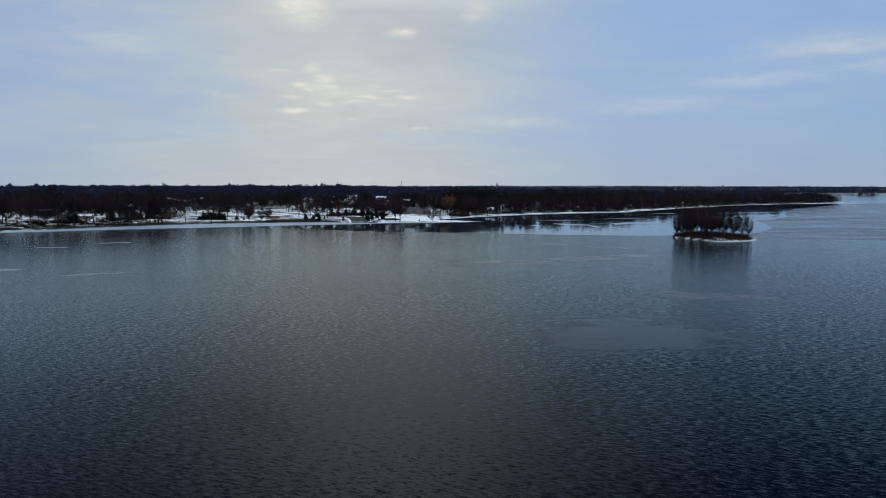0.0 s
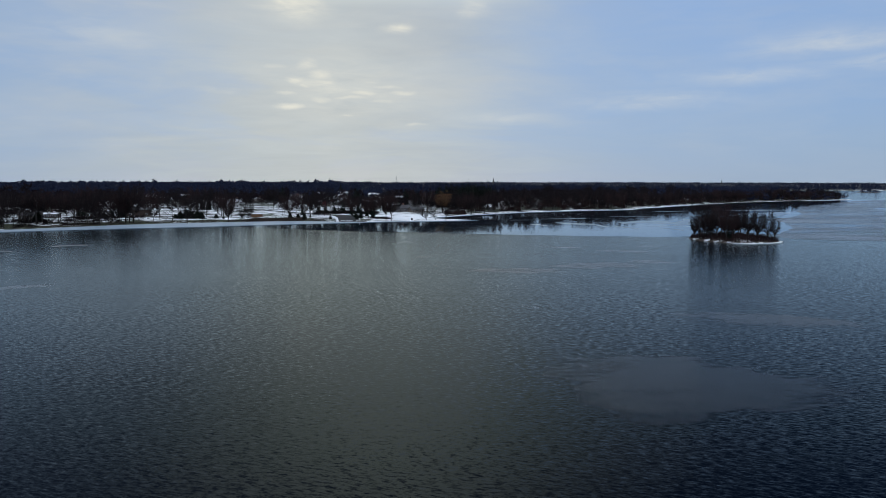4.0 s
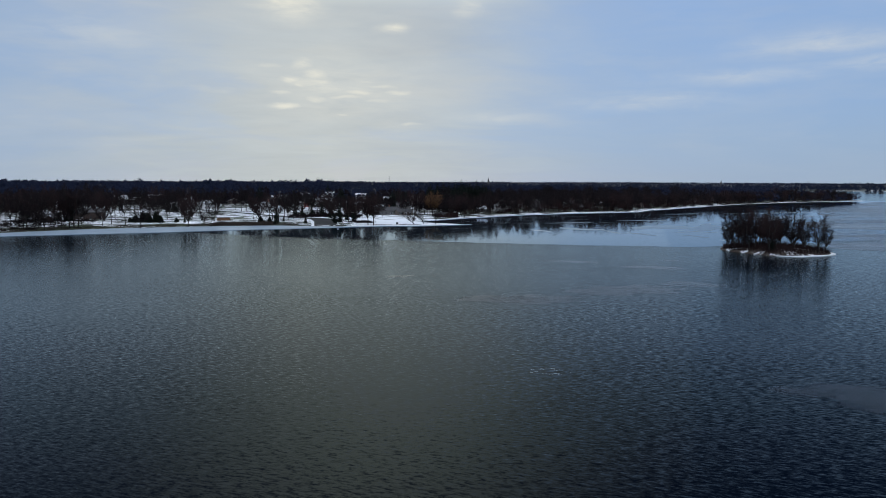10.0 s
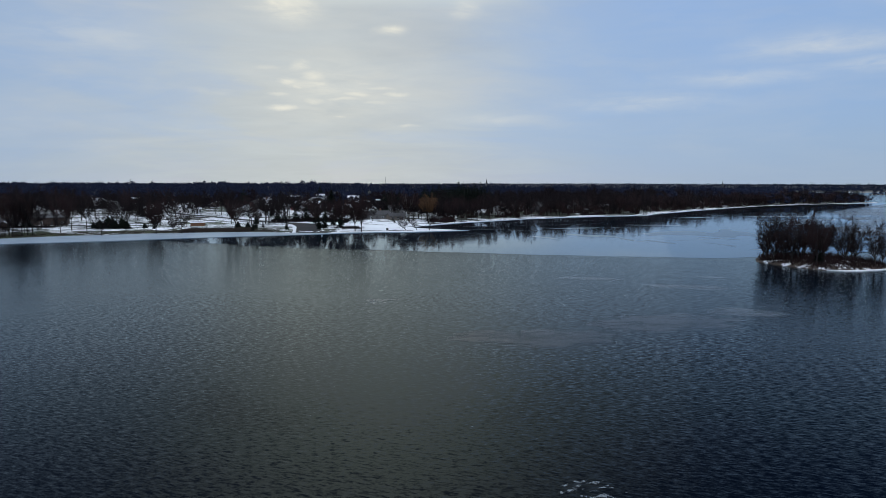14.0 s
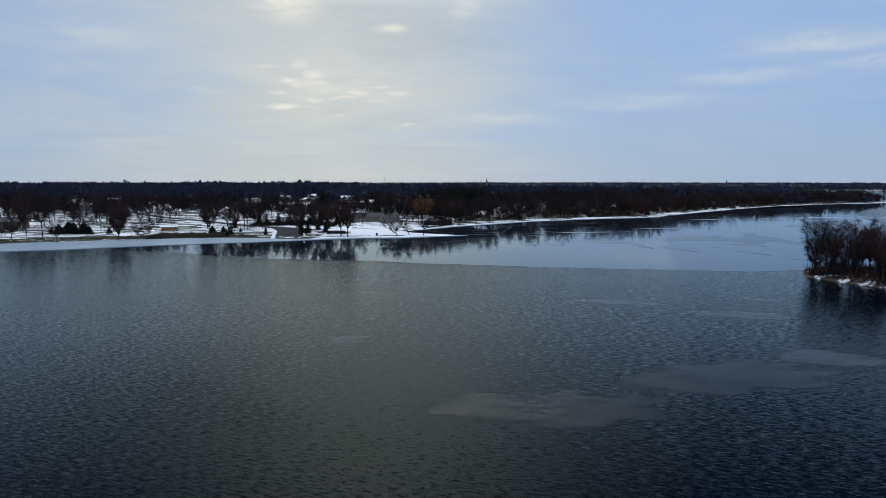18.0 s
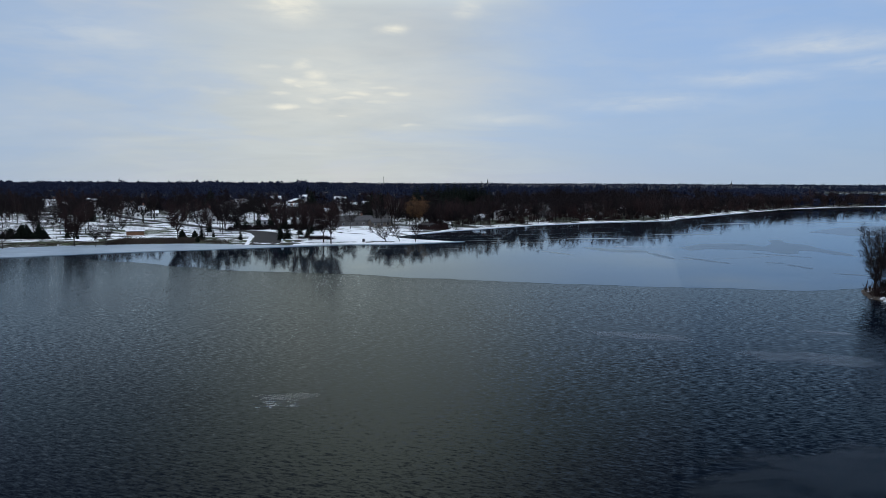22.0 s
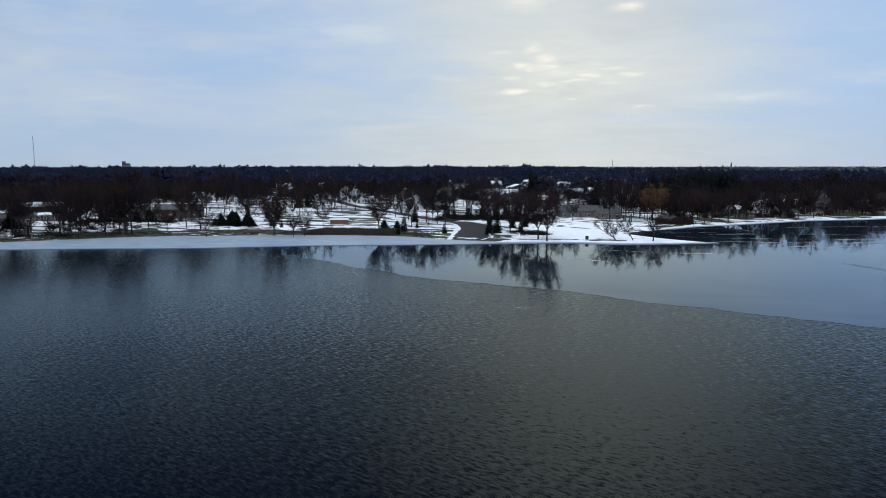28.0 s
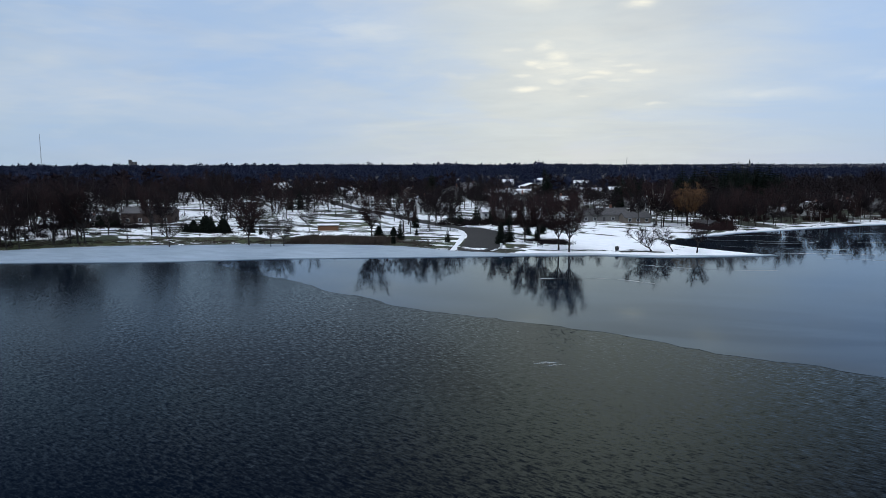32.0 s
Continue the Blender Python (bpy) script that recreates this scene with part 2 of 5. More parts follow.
def twigs(name, dark, light):
    """Bare twigs: each tuft takes a tone of its own between the two."""
    def build(t, bsdf, co):
        isl = t.nodes.new("ShaderNodeNewGeometry").outputs["Random Per Island"]
        a = tex_noise(t, co, 0.06, 3, 0.6)
        a = ramp(t, a, [(0.35, 0.0), (0.65, 1.0)])
        own = t.nodes.new("ShaderNodeObjectInfo").outputs["Random"]
        k = mth(t, "ADD", mth(t, "MULTIPLY", isl, 0.35), mth(t, "ADD", mth(t, "MULTIPLY", a, 0.4), mth(t, "MULTIPLY", own, 0.25)))
        c = mixc(t, k, dark, light)
        t.links.new(c, bsdf.inputs["Base Color"])
        bsdf.inputs["Roughness"].default_value = 0.9
        bsdf.inputs["Specular IOR Level"].default_value = 0.1
        # round twigs scatter light alike from every side
        up = vmth(t, "ADD", vmth(t, "MULTIPLY", t.nodes.new("ShaderNodeNewGeometry").outputs["Normal"], (0.5, 0.5, 0.5)), (0, -0.15, 0.8))
        t.links.new(vmth(t, "NORMALIZE", up), bsdf.inputs["Normal"])
    return material(name, build)


WIND = radians(19)           # the waves run this far right of +y


def film(t, bsdf, tint, ior, normal=None, rough=None):
    """Swap the plain gloss for a mirror tinted by the water, as strong as the surface's angle makes it."""
    bsdf.inputs["Specular IOR Level"].default_value = 0.0
    gloss = nd(t, "ShaderNodeBsdfGlossy")
    gloss.inputs["Color"].default_value = (*tint, 1)
    share = nd(t, "ShaderNodeFresnel", IOR=ior)
    if normal is not None:
        t.links.new(normal, gloss.inputs["Normal"])
        t.links.new(normal, share.inputs["Normal"])
    if isinstance(rough, float):
        gloss.inputs["Roughness"].default_value = rough
    else:
        t.links.new(rough, gloss.inputs["Roughness"])
    mix = t.nodes.new("ShaderNodeMixShader")
    t.links.new(share.outputs[0], mix.inputs[0])
    t.links.new(bsdf.outputs[0], mix.inputs[1])
    t.links.new(gloss.outputs[0], mix.inputs[2])
    t.links.new(mix.outputs[0], t.nodes["Material Output"].inputs["Surface"])


def water_build(calm):
    def build(t, bsdf, co):
        bsdf.inputs["Base Color"].default_value = (0.0002, 0.0014, 0.0050, 1)
        if calm:
            a = tex_noise(t, vmth(t, "MULTIPLY", co, (0.022, 0.10, 1)), 1.0, 6, 0.62, 1.2)
            frost = ramp(t, a, [(0.44, 0.0), (0.60, 1.0)])
            t.links.new(mixc(t, frost, (0.003, 0.005, 0.009), (0.016, 0.024, 0.034)), bsdf.inputs["Base Color"])
            rip = tex_noise(t, vmth(t, "MULTIPLY", co, (0.25, 0.9, 1)), 1.0, 3, 0.5)
            b = nd(t, "ShaderNodeBump", Strength=0.10, Distance=0.05)
            t.links.new(rip, b.inputs["Height"])
            film(t, bsdf, (0.76, 0.89, 1.0), 1.22, b.outputs[0], mth(t, "ADD", mth(t, "MULTIPLY", frost, 0.06), 0.01))
        else:
            # wind waves: crests across the wind, the slope of each facet tilts the surface
            wind, crest = Vector((math.sin(WIND), math.cos(WIND), 0)), Vector((math.cos(WIND), -math.sin(WIND), 0))
            u, v = vmth(t, "DOT_PRODUCT", co, wind, out=1), vmth(t, "DOT_PRODUCT", co, crest, out=1)

            def waves(su, sv, detail, off):
                c = t.nodes.new("ShaderNodeCombineXYZ")
                t.links.new(mth(t, "MULTIPLY", u, su), c.inputs[0])
                t.links.new(mth(t, "MULTIPLY", v, sv), c.inputs[1])
                c.inputs[2].default_value = off
                return mth(t, "SUBTRACT", tex_noise(t, c.outputs[0], 1.0, detail, 0.55, 0.4), 0.5)
            along = mth(t, "ADD", mth(t, "MULTIPLY", waves(2.9, 0.85, 2, 0.0), 0.48), mth(t, "MULTIPLY", waves(8.0, 2.6, 2, 3.0), 0.28))
            across = mth(t, "MULTIPLY", waves(3.0, 2.0, 3, 7.0), 0.22)
            gust = ramp(t, tex_noise(t, vmth(t, "MULTIPLY", co, (0.011, 0.02, 1)), 1.0, 4, 0.55), [(0.3, 0.75), (0.7, 1.1)])
            place = t.nodes.new("ShaderNodeSeparateXYZ")
            t.links.new(co, place.inputs[0])
            side = mth(t, "ADD", mth(t, "MULTIPLY", place.outputs[0], 1.3), mth(t, "MULTIPLY", place.outputs[1], 0.35))
            lee = ramp(t, mth(t, "MULTIPLY", mth(t, "SUBTRACT", side, 120.0), 0.006, clamp=True), [(0.0, 1.0), (1.0, 0.80)])
            gust = mth(t, "MULTIPLY", gust, lee)
            tilt = []
            for slope, way in ((along, wind), (across, crest)):
                n = t.nodes.new("ShaderNodeVectorMath")
                n.operation = "SCALE"
                n.inputs[0].default_value = way
                t.links.new(mth(t, "MULTIPLY", slope, gust), n.inputs["Scale"])
                tilt.append(n.outputs[0])
            facet = vmth(t, "NORMALIZE", vmth(t, "ADD", vmth(t, "ADD", tilt[0], tilt[1]), (0, 0, 1)))
            film(t, bsdf, (0.86, 0.97, 1.0), 1.105, facet, 0.10)
    return build


def ground_build(t, bsdf, co):
    att = t.nodes.new("ShaderNodeAttribute")
    att.attribute_name = "snow"
    big = tex_noise(t, vmth(t, "MULTIPLY", co, (0.05, 0.13, 0.1)), 1.0, 5, 0.60, 1.2)
    big = mth(t, "ADD", mth(t, "MULTIPLY", mth(t, "SUBTRACT", big, 0.5), 2.0), 0.5)
    small = tex_noise(t, vmth(t, "MULTIPLY", co, (0.35, 0.6, 0.3)), 1.0, 4, 0.65)
    s = mth(t, "ADD", mth(t, "ADD", big, mth(t, "MULTIPLY", small, 0.55)), att.outputs["Fac"])
    s = ramp(t, mth(t, "SUBTRACT", s, 0.72), [(0.03, 0.0), (0.09, 1.0)])
    turf = tex_noise(t, co, 0.09, 4, 0.6)
    blade = tex_noise(t, co, 1.8, 3, 0.7)
    soil = mixc(t, ramp(t, turf, [(0.38, 0.0), (0.6, 1.0)]), (0.022, 0.016, 0.012), (0.030, 0.048, 0.012))
    lawn = t.nodes.new("ShaderNodeAttribute")
    lawn.attribute_name = "grass"
    soil = mixc(t, mth(t, "MULTIPLY", lawn.outputs["Fac"], ramp(t, small, [(0.3, 0.3), (0.6, 1.0)])), soil, (0.066, 0.088, 0.016))
    soil = mixc(t, mth(t, "MULTIPLY", blade, 0.6), soil, (0.008, 0.008, 0.005))
    # forest floor mixed near black: shade under the trees, put into the colour
    shaded_litter = t.nodes.new("ShaderNodeAttribute")
    shaded_litter.attribute_name = "shaded_litter"
    soil = mixc(t, mth(t, "MULTIPLY", shaded_litter.outputs["Fac"], 0.85), soil, mixc(t, blade, (0.006, 0.005, 0.006), (0.012, 0.010, 0.012)))
    white = mixc(t, ramp(t, small, [(0.3, 0.0), (0.7, 1.0)]), (0.80, 0.82, 0.85), (0.92, 0.93, 0.94))
    t.links.new(mixc(t, s, soil, white), bsdf.inputs["Base Color"])
    bsdf.inputs["Roughness"].default_value = 0.85
    bump(t, bsdf, mth(t, "ADD", small, mth(t, "MULTIPLY", s, 0.6)), 0.6, 0.15)


def ice_build(lo, hi, rough, edge=None, thick=0.6):
    """Snow-dusted ice; edge: the share of it that lets the dark water show through."""
    def build(t, bsdf, co):
        a = tex_noise(t, vmth(t, "MULTIPLY", co, (0.10, 0.22, 1)), 1.0, 5, 0.62, 0.4)
        b = tex_noise(t, vmth(t, "MULTIPLY", co, (0.8, 1.4, 1)), 1.0, 4, 0.6)
        k = mth(t, "ADD", mth(t, "MULTIPLY", a, 0.75), mth(t, "MULTIPLY", b, 0.25))
        t.links.new(mixc(t, ramp(t, k, [(0.32, 0.0), (0.66, 1.0)]), lo, hi), bsdf.inputs["Base Color"])
        bsdf.inputs["Roughness"].default_value = rough
        bump(t, bsdf, b, 0.3, 0.04)
        if edge is not None:
            t.links.new(mth(t, "MULTIPLY", ramp(t, a, [(edge - 0.06, 0.25), (edge + 0.2, 1.0)]), thick), bsdf.inputs["Alpha"])
    return build


def haze_build(t, bsdf, co):
    """Thin wind-crusted ice, too dull to mirror the shore."""
    a = tex_noise(t, vmth(t, "MULTIPLY", co, (0.010, 0.05, 1)), 1.0, 6, 0.62, 1.0)
    k = ramp(t, a, [(0.40, 0.0), (0.62, 1.0)])
    t.links.new(mixc(t, k, (0.016, 0.022, 0.032), (0.060, 0.074, 0.094)), bsdf.inputs["Base Color"])
    t.links.new(mth(t, "ADD", mth(t, "MULTIPLY", k, 0.10), 0.15), bsdf.inputs["Roughness"])
    bsdf.inputs["IOR"].default_value = 1.23
    t.links.new(ramp(t, tex_noise(t, vmth(t, "MULTIPLY", co, (0.02, 0.03, 1)), 1.0, 5, 0.6, 0.8), [(0.38, 0.2), (0.58, 0.9)]), bsdf.inputs["Alpha"])


def lead_build(t, bsdf, co):
    """Dull rippled water or refrozen slush between the plates of clear ice."""
    a = tex_noise(t, vmth(t, "MULTIPLY", co, (0.3, 0.6, 1)), 1.0, 4, 0.6)
    t.links.new(mixc(t, a, (0.010, 0.015, 0.022), (0.030, 0.040, 0.052)), bsdf.inputs["Base Color"])
    film(t, bsdf, (0.80, 0.92, 1.0), 1.13, None, 0.32)


def skim_build(lo, hi, thick, flecks):
    """Skim ice that thins out to nothing at its rim; flecks: broken into small bright pieces."""
    def build(t, bsdf, co):
        rim = t.nodes.new("ShaderNodeAttribute")
        rim.attribute_name = "middle"
        a = tex_noise(t, vmth(t, "MULTIPLY", co, (0.16, 0.34, 1)), 1.0, 6, 0.62, 0.6)
        b = tex_noise(t, vmth(t, "MULTIPLY", co, (0.8, 1.0, 1)), 1.0, 5, 0.68, 0.5)
        t.links.new(mixc(t, ramp(t, b, [(0.35, 0.0), (0.62, 1.0)]), lo, hi), bsdf.inputs["Base Color"])
        bsdf.inputs["Roughness"].default_value = 0.12
        bsdf.inputs["IOR"].default_value = 1.16 if flecks else 1.22
        k = mth(t, "ADD", mth(t, "MULTIPLY", rim.outputs["Fac"], 0.42 if flecks else 0.7), mth(t, "MULTIPLY", mth(t, "SUBTRACT", b if flecks else a, 0.5), 2.8 if flecks else 2.4))
        k = ramp(t, k, [(0.46, 0.0), (0.60, 1.0)] if flecks else [(0.12, 0.0), (0.62, 1.0)])
        t.links.new(mth(t, "MULTIPLY", k, thick), bsdf.inputs["Alpha"])
    return build


M = {
    "haze": material("hazy_crust", haze_build),
    "skim": material("skim_ice", skim_build((0.008, 0.011, 0.014), (0.022, 0.028, 0.034), 0.55, False)),
    "pale": material("pale_skim_ice", skim_build((0.040, 0.050, 0.060), (0.110, 0.130, 0.150), 0.38, False)),
    "flecked": material("flecked_ice", skim_build((0.07, 0.085, 0.10), (0.30, 0.34, 0.37), 0.55, True)),
    "water": material("open_water", water_build(False)),
    "calm": material("clear_thin_ice", water_build(True)),
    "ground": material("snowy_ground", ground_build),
    "shelf": material("shelf_ice", ice_build((0.20, 0.26, 0.32), (0.33, 0.40, 0.47), 0.5)),
    "snow": material("snow", ice_build((0.74, 0.76, 0.80), (0.88, 0.89, 0.90), 0.8)),
    "wet": plain("wet_dark_ice", (0.006, 0.008, 0.010), (0.012, 0.015, 0.018), 0.2, 0.45, 0.2, vary=0.0),
    "lead": material("rippled_lead", lead_build),
    "bark": plain("bark", (0.016, 0.013, 0.012), (0.040, 0.032, 0.029), 1.5, 0.9, 0.6),
    "pale_bark": plain("pale_bark", (0.11, 0.095, 0.08), (0.25, 0.22, 0.19), 1.5, 0.85, 0.5),
    "twig": twigs("bare_twigs", (0.005, 0.0038, 0.0045), (0.021, 0.0145, 0.016)),
    "brush": twigs("brush_sticks", (0.022, 0.017, 0.014), (0.066, 0.052, 0.044)),
    "willow": twigs("willow_twigs", (0.075, 0.040, 0.020), (0.19, 0.105, 0.05)),
    "red_twig": twigs("red_brown_twigs", (0.009, 0.006, 0.0065), (0.042, 0.023, 0.023)),
    # step between brown near twigs and blue far ones: haze tinted by distance
    "half_haze_twig": twigs("half_haze_woods", (0.007, 0.0052, 0.008), (0.018, 0.012, 0.016)),
    # distant woods: aerial haze is put into the twig colour as blue
    "haze_blue_twig": twigs("haze_blue_woods", (0.010, 0.015, 0.034), (0.023, 0.030, 0.062)),
    "needle": twigs("conifer_needles", (0.003, 0.006, 0.005), (0.011, 0.017, 0.011)),
    "asphalt": plain("asphalt", (0.013, 0.012, 0.012), (0.024, 0.022, 0.022), 0.6, 0.9, 0.3, vary=0.03),
    "brown_wall": plain("brown_boards", (0.16, 0.075, 0.035), (0.26, 0.13, 0.065), 1.2, 0.8, 0.3, vary=0.1),
    "white_wall": plain("white_siding", (0.62, 0.62, 0.62), (0.78, 0.78, 0.77), 0.8, 0.7, 0.15, vary=0.1),
    "grey_wall": plain("grey_siding", (0.09, 0.088, 0.086), (0.16, 0.155, 0.15), 0.8, 0.75, 0.2),
    "tan_wall": plain("tan_siding", (0.14, 0.115, 0.095), (0.22, 0.185, 0.155), 0.8, 0.75, 0.2),
    "red_wall": plain("red_siding", (0.28, 0.03, 0.03), (0.42, 0.06, 0.05), 0.8, 0.7, 0.2, vary=0.08),
    "dark_wall": plain("dark_brown_siding", (0.032, 0.021, 0.018), (0.065, 0.042, 0.034), 0.8, 0.8, 0.2),
    "roof": plain("asphalt_shingles", (0.05, 0.05, 0.055), (0.11, 0.105, 0.105), 1.2, 0.9, 0.5),
    "trim": plain("white_trim", (0.6, 0.6, 0.6), (0.8, 0.8, 0.8), 2.0, 0.6, 0.05, vary=0.05),
    "brick": plain("chimney_brick", (0.18, 0.08, 0.06), (0.30, 0.15, 0.11), 3.0, 0.85, 0.4),
    "glass": plain("window_glass", (0.02, 0.025, 0.03), (0.05, 0.06, 0.07), 0.5, 0.08, 0.0, vary=0.4),
    "steel": plain("galvanised_steel", (0.25, 0.26, 0.27), (0.42, 0.43, 0.44), 2.0, 0.5, 0.1, metal=0.6),
    "dark_paint": plain("dark_paint", (0.015, 0.015, 0.017), (0.04, 0.04, 0.042), 2.0, 0.6, 0.1),
    "stone": plain("shore_stone", (0.10, 0.10, 0.10), (0.28, 0.27, 0.26), 1.0, 0.9, 0.5),
    "concrete": plain("concrete", (0.30, 0.30, 0.29), (0.45, 0.44, 0.43), 1.0, 0.85, 0.3),
}


# ---- mesh helpers ----
def mesh_of(name, verts, faces, mat):
    """A mesh from arrays of vertices and of triangles or quads."""
    me = bpy.data.meshes.new(name)
    verts, faces = np.asarray(verts, np.float32), np.asarray(faces, np.int32)
    n, k = faces.shape
    me.vertices.add(len(verts)), me.loops.add(n * k), me.polygons.add(n)
    me.vertices.foreach_set("co", verts.ravel())
    me.loops.foreach_set("vertex_index", faces.ravel())
    me.polygons.foreach_set("loop_start", np.arange(0, n * k, k, dtype=np.int32))
    me.polygons.foreach_set("loop_total", np.full(n, k, np.int32))
    me.update(calc_edges=True)
    me.materials.append(mat)
    return me


def thing(name, at=(0, 0, 0), turn=0.0, label="", category="", group="", kind=""):
    ob = new(name)
    ob.empty_display_size = 0.5
    ob.matrix_world = pose(*at, 0, 0, turn)
    return tagged(ob, label, category, group, kind)


def part(name, bm, mat, parent, label=""):
    me = bm
    if isinstance(bm, bmesh.types.BMesh):
        me = bpy.data.meshes.new(name)
        bm.to_mesh(me)
        bm.free()
        me.materials.append(mat)
    ob = new(name, me)
    ob.parent = parent
    return tagged(ob, label)


def box(bm, x, y, z, sx, sy, sz, bevel=0.0, turn=0.0):
    """A box with its base centre at (x, y, z), its edges eased by bevel."""
    got = bmesh.ops.create_cube(bm, size=1, matrix=Matrix.Translation((x, y, z + sz / 2)) @ Matrix.Rotation(turn, 4, "Z") @ Matrix.Diagonal((sx, sy, sz, 1)))
    if bevel:
        edges = list({e for v in got["verts"] for e in v.link_edges})
        bmesh.ops.bevel(bm, geom=edges, offset=bevel, segments=1, affect="EDGES")
    return bm


def boxed(*args, **kw):
    return box(bmesh.new(), *args, **kw)


def prism(bm, outline, y0, y1):
    """An outline in x and z drawn out from y0 to y1."""
    a = [bm.verts.new((x, y0, z)) for x, z in outline]
    b = [bm.verts.new((x, y1, z)) for x, z in outline]
    n = len(outline)
    bm.faces.new(a), bm.faces.new(b[::-1])
    for k in range(n):
        bm.faces.new((a[k], b[k], b[(k + 1) % n], a[(k + 1) % n]))
    bmesh.ops.recalc_face_normals(bm, faces=bm.faces)
    return bm


def slab(outline, z0, z1):
    """A flat sheet with thickness from an outline in x and y."""
    bm = bmesh.new()
    top = [bm.verts.new((x, y, z1)) for x, y in outline]
    low = [bm.verts.new((x, y, z0)) for x, y in outline]
    n = len(outline)
    bm.faces.new(top)
    for k in range(n):
        bm.faces.new((top[k], low[k], low[(k + 1) % n], top[(k + 1) % n]))
    bmesh.ops.triangulate(bm, faces=[f for f in bm.faces if len(f.verts) > 4])
    bmesh.ops.recalc_face_normals(bm, faces=bm.faces)
    return bm


def dense(line, step):
    """Points every step metres along a line of corners."""
    out = []
    for (ax, ay), (bx, by) in zip(line, line[1:]):
        n = max(1, round(math.hypot(bx - ax, by - ay) / step))
        out += [(ax + (bx - ax) * k / n, ay + (by - ay) * k / n) for k in range(n)]
    return out + [line[-1]]


def smooth(line, rounds=2):
    for _ in range(rounds):
        cut = [line[0]]
        for (ax, ay), (bx, by) in zip(line, line[1:]):
            cut += [(ax * 0.75 + bx * 0.25, ay * 0.75 + by * 0.25), (ax * 0.25 + bx * 0.75, ay * 0.25 + by * 0.75)]
        line = cut + [line[-1]]
    return line


def rough_line(line, step, amount, seed):
    out = []
    pts = dense(line, step)
    for k, (x, y) in enumerate(pts):
        x0, y0 = pts[max(0, k - 1)]
        x1, y1 = pts[min(len(pts) - 1, k + 1)]
        d = math.hypot(x1 - x0, y1 - y0) or 1
        q = amount * (noise.noise((x * 0.09, y * 0.09, seed)) + 0.6 * noise.noise((x * 0.35, y * 0.35, seed + 7)))
        out.append((x - (y1 - y0) / d * q, y + (x1 - x0) / d * q))
    return out


# ---- the shore and the land ----
LEFT_SHORE = [(-4700, -1500), (-2000, -500), (-900, 60), (-500, 240), (-330, 336), (-262, 385), (-228, 411), (-206, 433), (-190, 449), (-172, 461), (-152, 469), (-133, 478),
              (-111, 484), (-96, 487), (-84, 487), (-70, 483), (-47, 480), (-22, 488), (-4, 489), (14, 496), (26, 501)]
COVE = [(17, 506), (9, 511), (1, 518), (-4, 524), (-5, 531), (-1, 538), (10, 553), (21, 568)]
RIGHT_SHORE = [(39, 585), (76, 621), (117, 647), (150, 661), (181, 674), (190, 690), (225, 732), (268, 779), (315, 826), (370, 880), (458, 938), (520, 968), (592, 1018)]
FAR_SHORE = [(606, 1050), (640, 1130), (680, 1400), (800, 1750), (1050, 1920), (1400, 1950), (2400, 2000), (4700, 2300)]
SHORE = LEFT_SHORE + COVE + RIGHT_SHORE + FAR_SHORE
LAND = np.array(SHORE + [(4800, 4900), (-4800, 4900)], float)


def shore_distance(x, y):
    """Metres inland from the waterline, below nought over the lake."""
    x, y = np.asarray(x, float), np.asarray(y, float)
    best, inside = np.full(x.shape, 1e9), np.zeros(x.shape, bool)
    a, b = LAND, np.roll(LAND, -1, 0)
    for k, ((ax, ay), (bx, by)) in enumerate(zip(a, b)):
        cross = ((ay > y) != (by > y)) & (x < (bx - ax) * (y - ay) / ((by - ay) or 1e-9) + ax)
        inside ^= cross
        if k < len(SHORE) - 1:
            dx, dy = bx - ax, by - ay
            s = np.clip(((x - ax) * dx + (y - ay) * dy) / (dx * dx + dy * dy), 0, 1)
            best = np.minimum(best, np.hypot(x - ax - s * dx, y - ay - s * dy))
    return np.where(inside, best, -best)


def rise(d, over):
    s = np.clip(d / over, 0, 1)
    return s * s * (3 - 2 * s)


def land_height(x, y):
    d = shore_distance(x, y)
    h = 0.12 + 0.55 * rise(d, 5) + 0.8 * rise(d - 4, 25) + 1.3 * rise(d - 20, 90) + 3.0 * rise(d - 80, 400) + 4.5 * rise(d - 300, 1500)
    wave = 0.25 * np.sin(x * 0.05 + 1) * np.sin(y * 0.043) * rise(d - 10, 60) + 1.8 * np.sin(x * 0.0021) * np.sin(y * 0.0017 + 0.6) * rise(d - 400, 900)
    return np.where(d > 0, h + wave, np.maximum(-3.0, 0.12 + d * 0.12))


def ground_at(x, y):
    return float(land_height(np.array([x]), np.array([y]))[0])


def spaced(lo, hi, step, far_lo, far_hi, grow=1.18):
    mid = list(np.arange(lo, hi + 0.1, step))
    left, right, s = [], [], step
    while (left[-1] if left else lo) > far_lo:
        s *= grow
        left.append((left[-1] if left else lo) - s)
    s = step
    while (right[-1] if right else hi) < far_hi:
        s *= grow
        right.append((right[-1] if right else hi) + s)
    return np.array(left[::-1] + mid + right)


